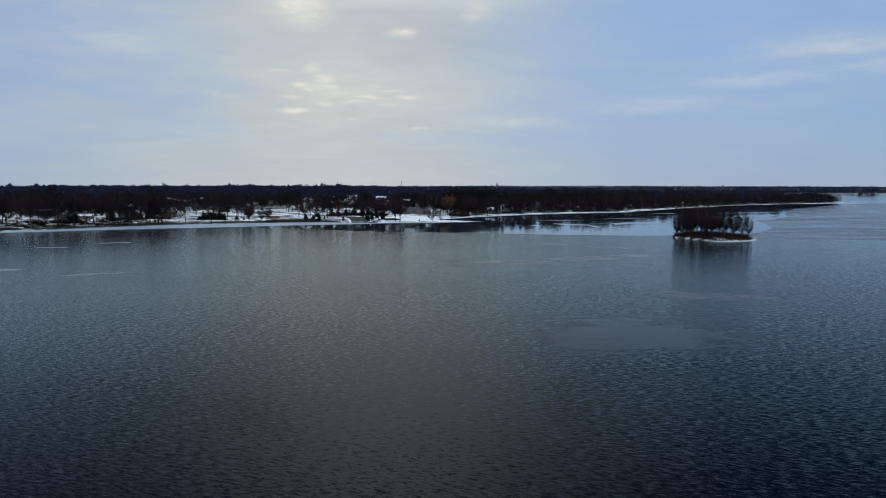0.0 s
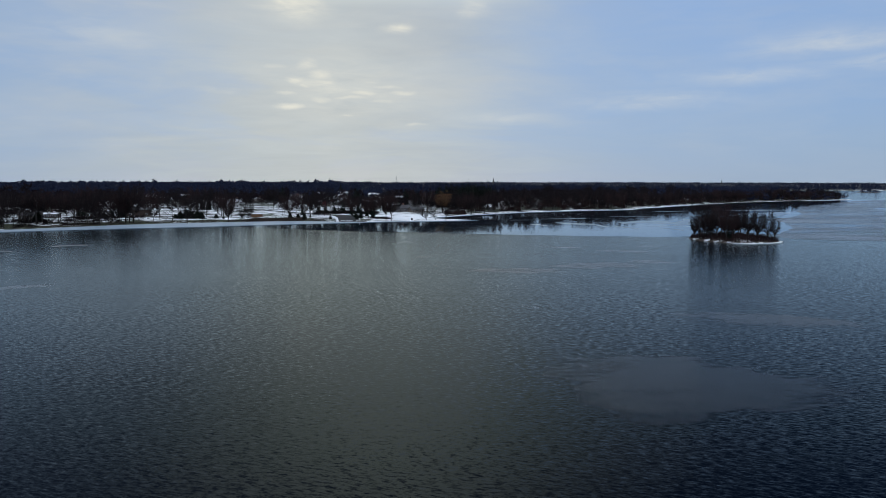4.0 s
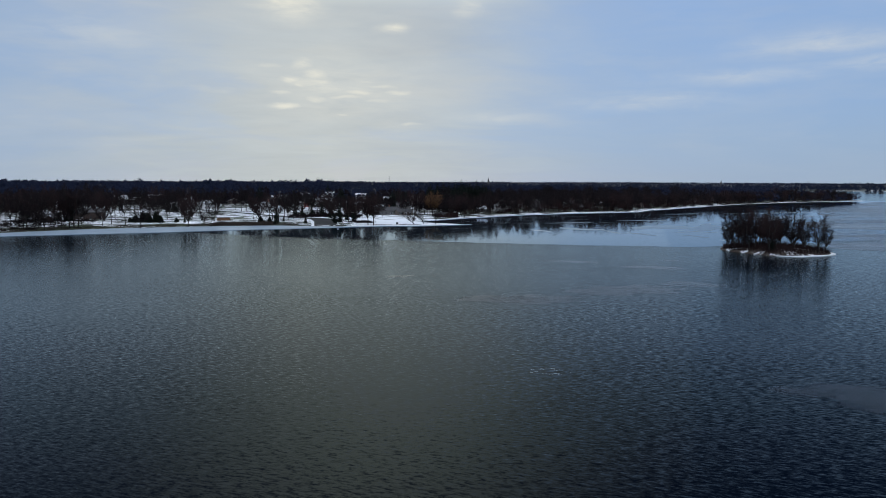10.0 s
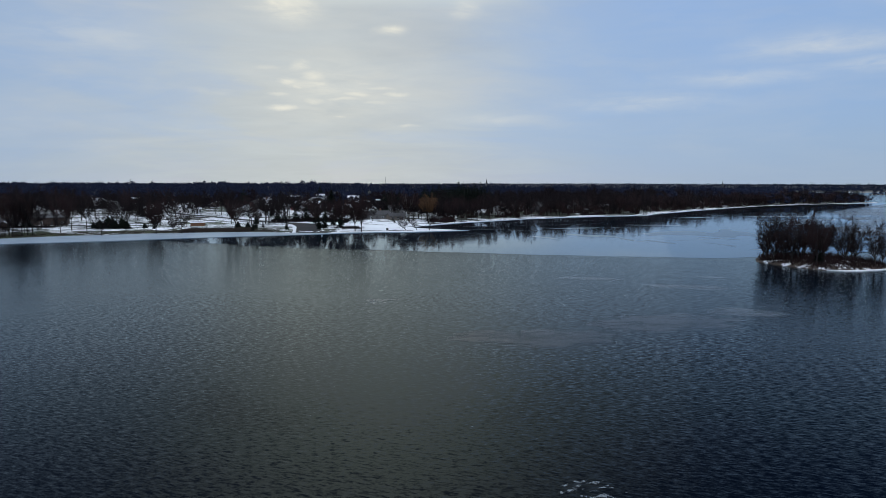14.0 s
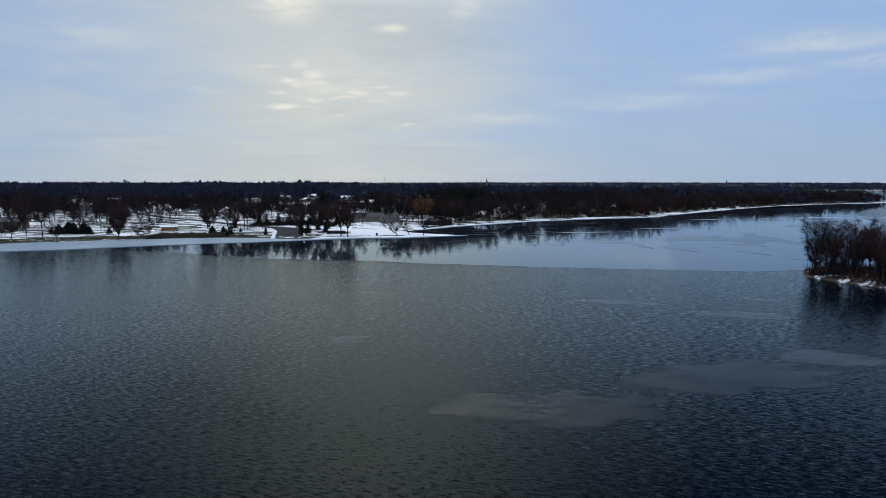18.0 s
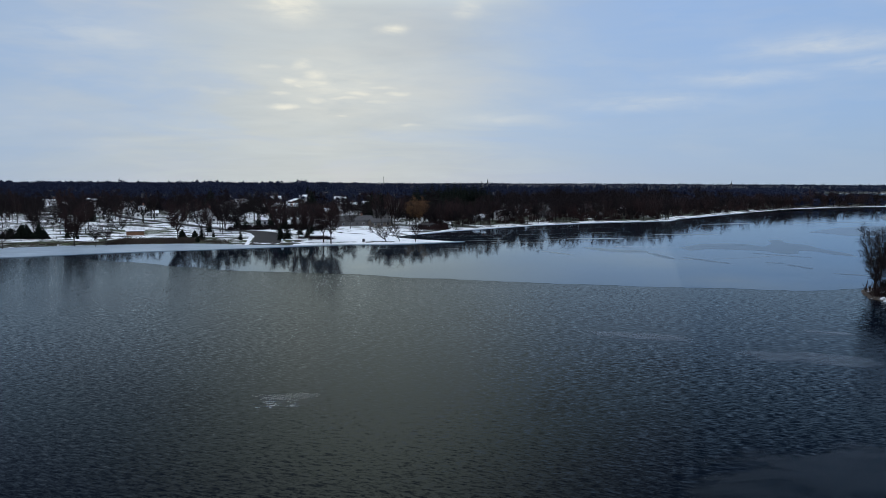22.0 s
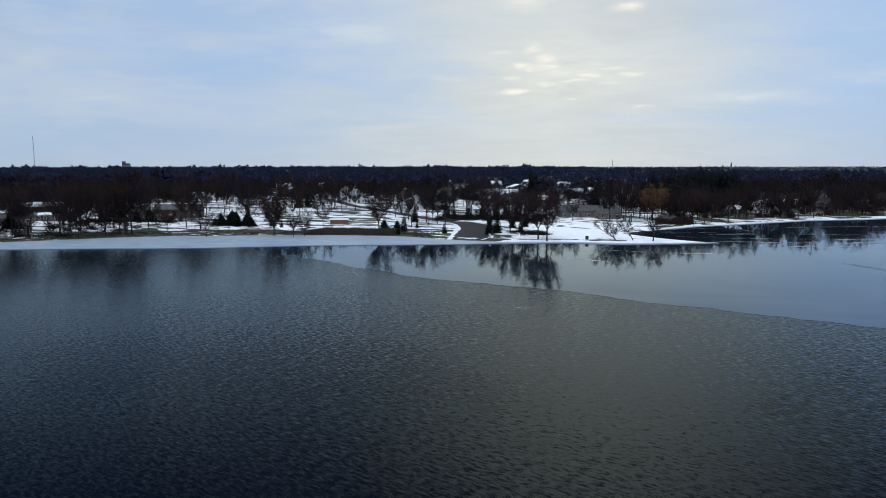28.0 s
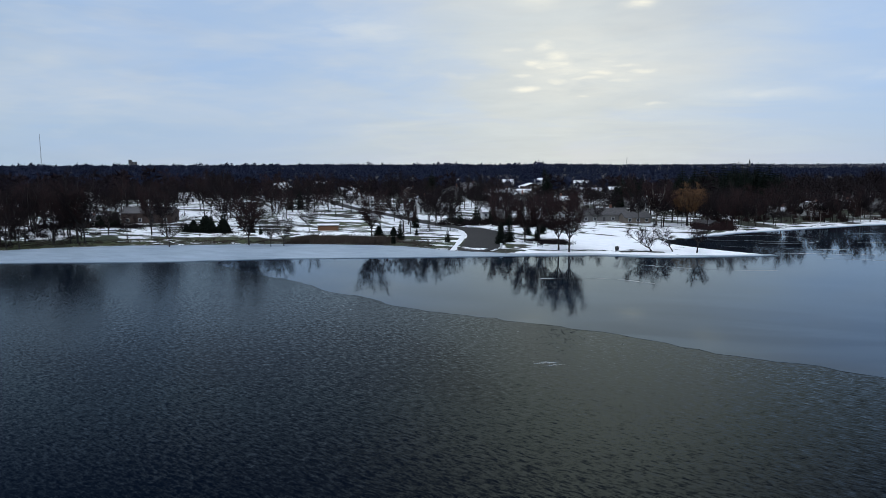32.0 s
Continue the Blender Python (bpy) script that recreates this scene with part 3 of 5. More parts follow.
def make_ground():
    gx, gy = spaced(-330, 200, 2.2, -4600, 4600), spaced(376, 700, 2.2, -1500, 4700)
    x, y = np.meshgrid(gx, gy)
    z = land_height(x, y)
    n, m = len(gx), len(gy)
    idx = np.arange(n * m).reshape(m, n)
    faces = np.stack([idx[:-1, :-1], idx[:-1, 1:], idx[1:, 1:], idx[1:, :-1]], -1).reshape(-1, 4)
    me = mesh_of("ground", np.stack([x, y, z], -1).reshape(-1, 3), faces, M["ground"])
    d = shore_distance(x, y)
    park = np.exp(-(((x + 150) / 75) ** 2 + ((y - 545) / 75) ** 2))
    lawn = np.exp(-(((x + 216) / 14) ** 2 + ((y - 460) / 16) ** 2)) + np.exp(-(((x + 20) / 50) ** 2 + ((y - 540) / 35) ** 2))
    lawn += sum(np.exp(-(((x - a) / 13) ** 2 + ((y - b) / 13) ** 2)) for a, b in ((-79, 602), (-112, 688), (-122, 585), (-175, 640), (-150, 735), (-60, 745), (-300, 505), (-245, 660), (-260, 690), (-215, 610), (-190, 590), (-280, 640), (-300, 700), (-230, 560)))
    spit = ((x > -45) & (y < 530) & (x < 40)).astype(float)
    beach = np.exp(-(((d - 7) / 6) ** 2)) * ((x < -75) & (y < 560))
    grove = rise(x + 310, 40) * rise(-70 - x, 30) * rise(670 - y, 60) * rise(d - 8, 10)
    cover = -0.01 + 0.03 * park + 0.03 * grove + 0.15 * lawn.clip(0, 1) + 0.30 * spit - 0.34 * ((x > 25) & (d > 30)) - 0.17 * ((x > 25) & (d <= 30) & (d > 13)) - 0.10 * ((x > 25) & (d <= 13)) - 0.6 * np.exp(-(((d - 5) / 1.6) ** 2)) * ((x > -52) & (x < -3) & (y < 506)) - 0.22 * rise(d - 150, 130) - 0.4 * rise(d - 240, 200) - 0.15 * beach + 0.12 * ((d < 8) & (x > 20))
    grass = sum(np.exp(-(((x - a) / p) ** 2 + ((y - b) / q) ** 2)) for a, b, p, q in ((-182, 462, 20, 7), (-148, 481, 20, 6), (-208, 446, 16, 8), (-240, 420, 24, 8), (-285, 385, 24, 8), (-128, 535, 16, 10), (-100, 488, 14, 4), (-60, 496, 10, 4))).clip(0, 1)
    cover = cover - 0.30 * grass - 0.5 * np.exp(-(((x + 108) / 17) ** 2 + ((y - 489) / 8) ** 2))
    green = me.attributes.new("grass", "FLOAT", "POINT")
    green.data.foreach_set("value", grass.ravel().astype(np.float32))
    # mask of the painted woodland shade, growing with distance inland
    floor = me.attributes.new("shaded_litter", "FLOAT", "POINT")
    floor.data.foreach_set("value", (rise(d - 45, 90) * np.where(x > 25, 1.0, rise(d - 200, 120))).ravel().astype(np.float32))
    att = me.attributes.new("snow", "FLOAT", "POINT")
    att.data.foreach_set("value", cover.ravel().astype(np.float32))
    me.polygons.foreach_set("use_smooth", np.ones(len(me.polygons), bool))
    return tagged(new("ground", me), "flat lakeside land with patchy snow, brown grass and mud", "ground", kind="structure")


make_ground()
bm = bmesh.new()
bmesh.ops.create_grid(bm, x_segments=1, y_segments=1, size=4800)
me = bpy.data.meshes.new("lake_water")
bm.to_mesh(me)
bm.free()
me.materials.append(M["water"])
tagged(new("water", me), "dark rippled open lake water under a grey sky", "water", kind="structure")


def sheet(name, outline, top, mat, label, category, kind="", group="", low=-0.05):
    me = bpy.data.meshes.new(name)
    bm = slab(outline, low, top)
    bm.to_mesh(me)
    bm.free()
    me.materials.append(mat)
    return tagged(new(name, me), label, category, group, kind)


# the skin of clear ice that mirrors the shore
ICE_EDGE = [(-124, 447), (-119, 439), (-110, 431), (-88, 421), (-69, 410), (-48, 400), (-30, 396), (-11, 392), (6, 385), (33, 377), (61, 370), (87, 365), (107, 362), (121, 364),
            (150, 372), (200, 392), (280, 430), (380, 540), (520, 760), (640, 1000)]
ice_outline = rough_line(ICE_EDGE, 2.5, 1.9, 3) + [(600, 1016)] + RIGHT_SHORE[::-1] + COVE[::-1] + LEFT_SHORE[-1:-13:-1]
sheet("thin_ice", ice_outline, 0.02, M["calm"], "smooth clear sheet of thin ice mirroring the shore", "ice", "structure")

# a hazy crust over the thin ice, out towards the islet and the cape
HAZE = [(168, 372), (182, 392), (204, 424), (222, 470), (236, 520), (262, 540), (296, 590), (318, 640), (360, 720), (420, 800), (500, 890), (580, 975), (640, 1000), (900, 1250), (1500, 1500), (1500, 500), (700, 300), (380, 300), (260, 322), (210, 335), (172, 346), (164, 356)]
sheet("hazy_ice", rough_line(HAZE[:12], 3.0, 2.5, 17) + HAZE[12:], 0.028, M["haze"], "dull grey-blue crust of thin frosted ice", "ice", "structure", low=-0.02)

# the white shelf of old ice along the beach
SHELF = [(-330, 318), (-262, 371), (-228, 392), (-196, 411), (-180, 417), (-163, 424), (-146, 430), (-129, 438), (-106, 451), (-91, 457), (-64, 468), (-46, 476), (-22, 485), (-4, 486), (14, 494), (28, 501)]
shelf_outline = rough_line(SHELF, 2.5, 0.7, 11) + [(x, y + 1.2) for x, y in LEFT_SHORE[:3:-1]]
sheet("shelf_ice", shelf_outline, 0.2, M["shelf"], "pale blue-white shelf of shore ice with a broken edge", "ice", "structure")

# snow banked along the far side of the cove
inner = rough_line([(3, 543), (10, 553), (21, 568)] + RIGHT_SHORE, 4.0, 1.0, 21)
rim = []
for k, (x, y) in enumerate(inner):
    x0, y0 = inner[max(0, k - 1)]
    x1, y1 = inner[min(len(inner) - 1, k + 1)]
    d = math.hypot(x1 - x0, y1 - y0)
    w = 1.0 + 1.4 * noise.noise((k * 0.21, 4, 2))
    rim.append((x + (y1 - y0) / d * w, y - (x1 - x0) / d * w))
sheet("shore_snow", rim + [(x - 2.5, y + 2.0) for x, y in inner[::-1]], 0.32, M["snow"], "white ridge of snow along the waterline", "snow", "structure")


# ---- trees ----
class Soup:
    """Triangles gathered into one mesh."""
    def __init__(self):
        self.v, self.f, self.n = [], [], 0

    def add(self, verts, faces):
        self.v.append(np.asarray(verts, float))
        self.f.append(np.asarray(faces, int) + self.n)
        self.n += len(verts)

    def tube(self, pts, radii, sides):
        pts = np.asarray(pts, float)
        ang = np.arange(sides) * 2 * math.pi / sides
        d = np.gradient(pts, axis=0)
        d /= np.linalg.norm(d, axis=1)[:, None] + 1e-9
        ref = np.where(np.abs(d[:, 2:3]) > 0.9, [[1.0, 0, 0]], [[0, 0, 1.0]])
        u = np.cross(d, ref)
        u /= np.linalg.norm(u, axis=1)[:, None] + 1e-9
        w = np.cross(d, u)
        r = np.asarray(radii, float)[:, None, None]
        ring = pts[:, None] + r * (u[:, None] * np.cos(ang)[None, :, None] + w[:, None] * np.sin(ang)[None, :, None])
        f = []
        for k in range(len(pts) - 1):
            for s in range(sides):
                a, b = k * sides + s, k * sides + (s + 1) % sides
                f += [(a, b, b + sides), (a, b + sides, a + sides)]
        self.add(ring.reshape(-1, 3), f)

    def spikes(self, base, way, width, rng):
        """Thin triangles from base along way."""
        base, way = np.asarray(base), np.asarray(way)
        side = np.cross(way, rng.normal(size=way.shape))
        side *= (np.asarray(width) / (np.linalg.norm(side, axis=1) + 1e-9))[:, None]
        n = len(base)
        self.add(np.stack([base - side / 2, base + side / 2, base + way], 1).reshape(-1, 3), np.arange(3 * n).reshape(n, 3))

    def mesh(self, name, mat):
        return mesh_of(name, np.concatenate(self.v), np.concatenate(self.f), mat)


def bare_tree(seed, h, spread, fork=0.3, leaders=5, girth=0.32, lean=(0, 0), twig=0.085, boughs=10, droop=0.0, mats=("bark", "twig")):
    """Meshes of a leafless tree: trunk with limbs, and crown of branches and twigs."""
    rng = np.random.default_rng(seed)
    wood, crown = Soup(), Soup()
    top = np.array([lean[0] * fork, lean[1] * fork, fork * h]) + [*rng.normal(0, 0.12, 2), 0]
    wood.tube([(0, 0, -0.3), (top[0] * 0.3, top[1] * 0.3, fork * h * 0.4), top], [girth * 1.35, girth, girth * 0.85], 7)
    for i in range(leaders):
        az = 2 * math.pi * i / leaders + rng.uniform(-0.4, 0.4)
        out = spread * rng.uniform(0.35, 1.0)
        tip = np.array([math.cos(az) * out + lean[0], math.sin(az) * out + lean[1], h * rng.uniform(0.62, 1.0)])
        mid = top * 0.5 + tip * 0.5 + np.array([math.cos(az), math.sin(az), 0]) * out * 0.25 + [0, 0, -0.08 * h]
        s = np.linspace(0, 1, 7)[:, None]
        limb = (1 - s) ** 2 * top + 2 * s * (1 - s) * mid + s * s * tip
        limb[1:-1] += rng.normal(0, 0.02 * h, (5, 3)) * 0.5
        r = np.linspace(girth * 0.55, 0.035, 7)
        wood.tube(limb, r, 5)
        for q in np.linspace(0.18, 1.0, boughs):
            k = q * 5.99
            b = limb[int(k)] * (1 - k % 1) + limb[int(k) + 1] * (k % 1)
            a2 = az + rng.uniform(-1.7, 1.7)
            length = spread * rng.uniform(0.3, 0.62) * (1.15 - 0.55 * q)
            d = np.array([math.cos(a2), math.sin(a2), rng.uniform(0.1, 0.9)])
            d /= np.linalg.norm(d)
            e1 = b + d * length * 0.5 + [0, 0, 0.06 * length]
            e2 = b + d * length + [0, 0, (0.22 - droop) * length]
            crown.tube([b, e1, e2], [0.07, 0.045, 0.02], 3)
            m = 12
            u = rng.uniform(0.15, 1.0, m)[:, None]
            base = np.where(u < 0.5, b + (e1 - b) * u * 2, e1 + (e2 - e1) * (u * 2 - 1))
            way = d * 0.6 + rng.normal(0, 0.6, (m, 3)) + [0, 0, 0.35 - droop]
            way *= (rng.uniform(0.6, 1.5, m) * (0.5 + 0.06 * h) / (np.linalg.norm(way, axis=1) + 1e-9))[:, None]
            crown.spikes(base, way, np.full(m, twig), rng)
            b2 = np.repeat(base + way * 0.45, 3, 0)
            w2 = np.repeat(way, 3, 0) * 0.55 + rng.normal(0, 0.45, (3 * m, 3)) + [0, 0, 0.1 - droop]
            crown.spikes(b2, w2, np.full(3 * m, twig * 0.75), rng)
    return wood.mesh("trunk", M[mats[0]]), crown.mesh("crown", M[mats[1]])


def conifer(seed, h, spread, bare=0.06):
    rng = np.random.default_rng(seed)
    wood, crown = Soup(), Soup()
    wood.tube([(0, 0, -0.2), (0, 0, h * 0.5), (0, 0, h * 0.97)], [0.03 * h * 0.6, 0.014 * h, 0.02], 6)
    rows = 15
    for k in range(rows):
        q = k / (rows - 1)
        z, reach = h * (bare + (0.97 - bare) * q), spread * (1 - q) ** 0.8 * rng.uniform(0.8, 1.1) + 0.12
        n = 13 - int(5 * q)
        az = rng.uniform(0, 6.28) + np.arange(n) * 6.283 / n + rng.normal(0, 0.12, n)
        out = np.stack([np.cos(az), np.sin(az), np.full(n, -0.18)], 1) * (reach * rng.uniform(0.75, 1.1, n))[:, None]
        base = np.tile([0, 0, z], (n, 1))
        crown.spikes(base + out * 0.05, out, np.full(n, reach * 0.35 + 0.1), rng)
        for s in (0.3, 0.5, 0.7, 0.88):
            for _ in range(2):
                w = out * 0.3 + rng.normal(0, 0.18 * reach + 0.05, (n, 3))
                crown.spikes(base + out * s, w, np.full(n, 0.15 * reach + 0.12), rng)
    return wood.mesh("trunk", M["bark"]), crown.mesh("crown", M["needle"])


def tree_thing(name, meshes, label, group):
    t = thing(name, label=label, category="tree", group=group)
    part("trunk", meshes[0], None, t)
    part("crown", meshes[1], None, t)
    return t


def stand(source, x, y, turn, size, z=None):
    """A copy of a tree, rooted in the ground."""
    m = pose(x, y, (ground_at(x, y) if z is None else z) - 0.05, 0, 0, turn) @ Matrix.Diagonal((size, size, size, 1))
    ob = copy_thing(source, m)
    ob.matrix_basis = m
    return ob


rnd = random.Random(5)
KINDS = []
for k in range(6):
    mats = ("bark", "red_twig") if k in (1, 4) else ("bark", "twig")
    KINDS.append(tree_thing("bare_tree", bare_tree(20 + k, 16 + (k % 3), 5.4 + 0.5 * (k % 4), 0.25 + 0.06 * (k % 3), 6 + k % 3, 0.21, mats=mats, boughs=9),
                            "tall leafless hardwood with dark bark and fine brown twigs", "trees along the shore"))
USED = set()


def plant(kind, x, y, size=1.0, z=None):
    turn = rnd.uniform(0, 360)
    if kind not in USED:
        USED.add(kind)
        m = pose(x, y, (ground_at(x, y) if z is None else z) - 0.05, 0, 0, turn) @ Matrix.Diagonal((size, size, size, 1))
        KINDS[kind].matrix_basis = m
        return KINDS[kind]
    return stand(KINDS[kind], x, y, turn, size, z)


# trees that stand out along the beach and the park, with their heights in metres
BEACH = [(-197, 443, 13), (-197, 456, 17), (-190, 459, 22), (-156, 463, 12), (-134, 475, 16), (-125, 474, 9), (-122, 477, 11), 
         (-199, 503, 16), (-217, 438, 15), (-200, 441, 13), (-203, 445, 14), (-193, 452, 11), 
         (-188, 460, 19), (-203, 635, 16), (-199, 637, 15), (-192, 632, 16), (-185, 624, 17), (-81, 527, 12), (-97, 520, 15), (-92, 514, 11), (-88, 524, 14), (-210, 447, 18), (-222, 440, 17),
         (-232, 432, 18), (-240, 424, 16), (-248, 415, 17), (-62, 548, 11), (-55, 556, 12), (-70, 560, 11), (-48, 548, 11), (-78, 575, 12), (-222, 470, 16), (-228, 474, 17), (-216, 466, 15), (-233, 480, 18), (-226, 486, 16), (-240, 490, 17), (-105, 545, 14), (-98, 560, 13), (-92, 542, 12), (-112, 532, 13), (-86, 531, 11), (-95, 577, 14), (-108, 580, 13), (-90, 592, 13), (-116, 556, 12), (-42, 574, 12), (-15, 571, 13), (-31, 564, 11), (-20, 602, 17), (-38, 604, 16), (-46, 590, 15), (-2, 592, 15), (-205, 452, 17), (-213, 455, 18), (-236, 440, 18), (-244, 436, 17), (-252, 428, 18), (-258, 420, 17), (-248, 447, 19), (-230, 452, 18), (-262, 438, 18), (-270, 418, 17), (-255, 455, 18), (-206, 470, 17)]
for k, (x, y, h) in enumerate(BEACH):
    plant(k % 6, x, y, 1.08 * h / (16 + (k % 6) % 3))

# park and garden trees behind the beach, and the wooded bank beyond the cove
spots = []


def room(x, y, gap):
    if any((x - a) ** 2 + (y - b) ** 2 < gap * gap for a, b in spots):
        return False
    spots.append((x, y))
    return True


ROADS = [[(-262, 735), (-237, 702), (-190, 647), (-149, 599), (-114, 567), (-90, 545), (-75, 533)]]


def on_road(x, y, wide=6.0):
    for line in ROADS:
        for (ax, ay), (bx, by) in zip(line, line[1:]):
            s = max(0, min(1, ((x - ax) * (bx - ax) + (y - ay) * (by - ay)) / ((bx - ax) ** 2 + (by - ay) ** 2)))
            if math.hypot(x - ax - s * (bx - ax), y - ay - s * (by - ay)) < wide:
                return True
    return -84 < x < -48 and y < 548


def open_ground(x, y):
    """Places kept free of trees: lawns, the spit, houses."""
    if on_road(x, y):
        return True
    if x > -50 and y < 545 and x < 45:
        return True
    if -150 < x < -84 and 484 < y < 600 and rnd.random() < 0.93:
        return True
    if -228 < x < -196 and 440 < y < 478:
        return True
    if x < -238 and 455 < y < 528:
        return True
    if x < -140 and 486 < y < 640 and 0.86 * (y - 495) < -(x + 150) < 1.35 * (y - 495) + 55 and rnd.random() < 0.62:
        return True
    return any(abs(x - hx) < 10 and abs(y - hy) < 9 for hx, hy in ((-122, 600), (-107, 702), (-25, 582), (-182, 650), (-127, 517), (-305, 522), (-260, 470), (-213, 517), (-226, 496), (-257, 486)))


tries = 0
park = 0
while park < 125 and tries < 6000:
    tries += 1
    x, y = rnd.uniform(-300, -60), rnd.uniform(400, 640)
    d = float(shore_distance(np.array([x]), np.array([y]))[0])
    if d < 8 or open_ground(x, y) or not room(x, y, 8.5):
        continue
    plant(rnd.randrange(6), x, y, rnd.uniform(0.6, 1.12))
    park += 1
bank = 0
while bank < 125 and tries < 20000:
    tries += 1
    s = rnd.random() ** 1.7
    line = [(12, 566)] + RIGHT_SHORE
    k = min(len(line) - 2, int(s * (len(line) - 1)))
    f = rnd.random()
    x, y = line[k][0] * (1 - f) + line[k + 1][0] * f, line[k][1] * (1 - f) + line[k + 1][1] * f
    o = rnd.uniform(3, 28)
    x, y = x - o * 0.72, y + o * 0.69
    d = float(shore_distance(np.array([x]), np.array([y]))[0])
    if d < 3 or open_ground(x, y) or not room(x, y, 5.0):
        continue
    plant(rnd.randrange(6), x, y, rnd.uniform(0.55, 0.98))
    bank += 1

# the spit's small trees, the willow and the pines
leaner = tree_thing("leaning_tree", bare_tree(61, 7.8, 4.6, 0.12, 5, 0.24, (-4.5, 0), 0.07, 9), "low leaning multi-stemmed bare tree on the snowy spit", "trees on the spit")
leaner.matrix_basis = pose(-7, 494.5, ground_at(-7, 494.5))
small = tree_thing("leaning_tree", bare_tree(62, 7.2, 2.6, 0.2, 4, 0.18, (-3.5, 0), 0.06, 7), "thin leaning bare tree on the snowy spit", "trees on the spit")
small.matrix_basis = pose(-1, 496, ground_at(-1, 496))
upright = tree_thing("small_tree", bare_tree(63, 9.3, 3.0, 0.3, 5, 0.2, (0.6, 0), 0.06, 8), "slim upright bare tree near the end of the spit", "trees on the spit")
upright.matrix_basis = pose(5.8, 496.5, ground_at(5.8, 496.5))
for name, seed, x, y, h, sp, mats, label in [("maple_tree", 64, -8, 575, 18, 6.5, ("pale_bark", "red_twig"), "broad bare tree with a pale forked trunk"),
                                             ("willow_tree", 65, 4, 580, 17, 6.0, ("bark", "willow"), "willow with drooping orange-brown twigs")]:
    t = tree_thing(name, bare_tree(seed, h, sp, 0.26, 11, 0.4, mats=mats, twig=0.09, boughs=15, droop=0.45 if "willow" in name else 0.1), label, "trees behind the cove")
    t.matrix_basis = pose(x, y, ground_at(x, y))
elm = tree_thing("elm_tree", bare_tree(67, 17, 5.2, 0.22, 9, 0.25, mats=("bark", "red_twig"), twig=0.075, boughs=13), "full-crowned bare tree at the edge of the beach", "big trees by the ramp")
elm.matrix_basis = pose(-34, 490, ground_at(-34, 490))
for x, y, k in [(-30.5, 488, 1.05), (-47, 502, 0.88), (-43, 506, 0.95), (-100, 498, 1.0), (-192, 458, 1.15), (-134, 475, 0.9), (-60, 520, 0.8), (-226, 462, 1.05), (-240, 452, 1.1)]:
    stand(elm, x, y, 130 * k + x, k)
birch = tree_thing("birch_tree", bare_tree(66, 12, 2.4, 0.5, 5, 0.10, mats=("pale_bark", "twig")), "pale-stemmed slender bare tree by the water", "pale trees on the far bank")
birch.matrix_basis = pose(77, 629, ground_at(77, 629))
for x, y, k in [(48, 601, 0.8), (58, 611, 0.9), (99, 643, 0.85)]:
    stand(birch, x, y, 40 * k, k)
spruce = tree_thing("spruce_tree", conifer(71, 10, 2.2), "dark green spruce with branches to the ground", "conifers")
spruce.matrix_basis = pose(-167, 499, ground_at(-167, 499)) @ Matrix.Diagonal((0.75, 0.75, 0.75, 1))
for x, y, h in [(-163, 501, 8), (-160, 498, 6), (-170, 503, 6.5), (-144, 497, 4), (-89, 491, 4.5), (-90, 500, 7), (-98, 535, 8), (-72, 497, 5), (-54, 496, 7), (-52, 501, 9), (-57, 510, 6), (-192, 597, 11),
                (-188, 600, 12), (-50, 520, 7), (-46, 525, 8), (-62, 530, 6), (-120, 612, 9), (-110, 606, 8), (-104, 600, 7), (-88, 510, 3.5), (-103, 512, 3.5), (-84, 549, 8), (-78, 553, 9), (-72, 556, 10), (-66, 560, 9), (-60, 556, 10), (-54, 553, 9), (-48, 536, 7), (-90, 556, 9), (-64, 548, 7), (-45, 512, 5), (-31, 694, 17), (-27, 696, 16), (-148, 1083, 18), (-20, 690, 13), (-240, 500, 10), (-245, 505, 9)]:
    stand(spruce, x, y, rnd.uniform(0, 360), h / 10)
shrub = tree_thing("yew_shrub", conifer(73, 6, 3.0, 0.02), "dense dark evergreen shrub on the snowy lawn", "evergreen shrubs")
shrub.matrix_basis = pose(-166, 497, ground_at(-166, 497))
for x, y, k in [(-170, 500, 1.15), (-162, 499, 1.0), (-158, 496, 0.8), (-174, 498, 0.8), (-150, 500, 0.55), (-168, 496, 1.05), (-164, 495, 0.9), (-172, 495, 0.9), (-176, 496, 0.6), (-214, 500, 1.1), (-219, 497, 0.9), (-96, 508, 0.6), (-101, 506, 0.7), (-244, 455, 1.2)]:
    stand(shrub, x, y, 70 * k, k)
pine = tree_thing("pine_tree", conifer(72, 20, 5.4, 0.18), "tall dark pine standing above the bare woods", "tall pines")
pine.matrix_basis = pose(17, 690, ground_at(17, 690))
for x, y, h in [(8, 672, 23), (13, 680, 25), (24, 700, 25), (30, 712, 26), (38, 720, 24), (2, 690, 23), (45, 735, 25), (52, 742, 24), (18, 684, 24), (34, 706, 25), (-26, 640, 17), (-22, 662, 18), (-30, 652, 16), (-83, 740, 19), (-150, 700, 20),
                (-20, 700, 18), (-118, 690, 16), (60, 755, 20), (4, 662, 19), (10, 656, 18), (16, 662, 20), (22, 668, 20), (28, 676, 21), (20, 676, 21), (26, 688, 22), (34, 692, 22), (40, 702, 22), (0, 676, 20), (8, 684, 21), (46, 714, 22), (54, 728, 21), (31, 684, 20)]:
    stand(pine, x, y, rnd.uniform(0, 360), h / 20)


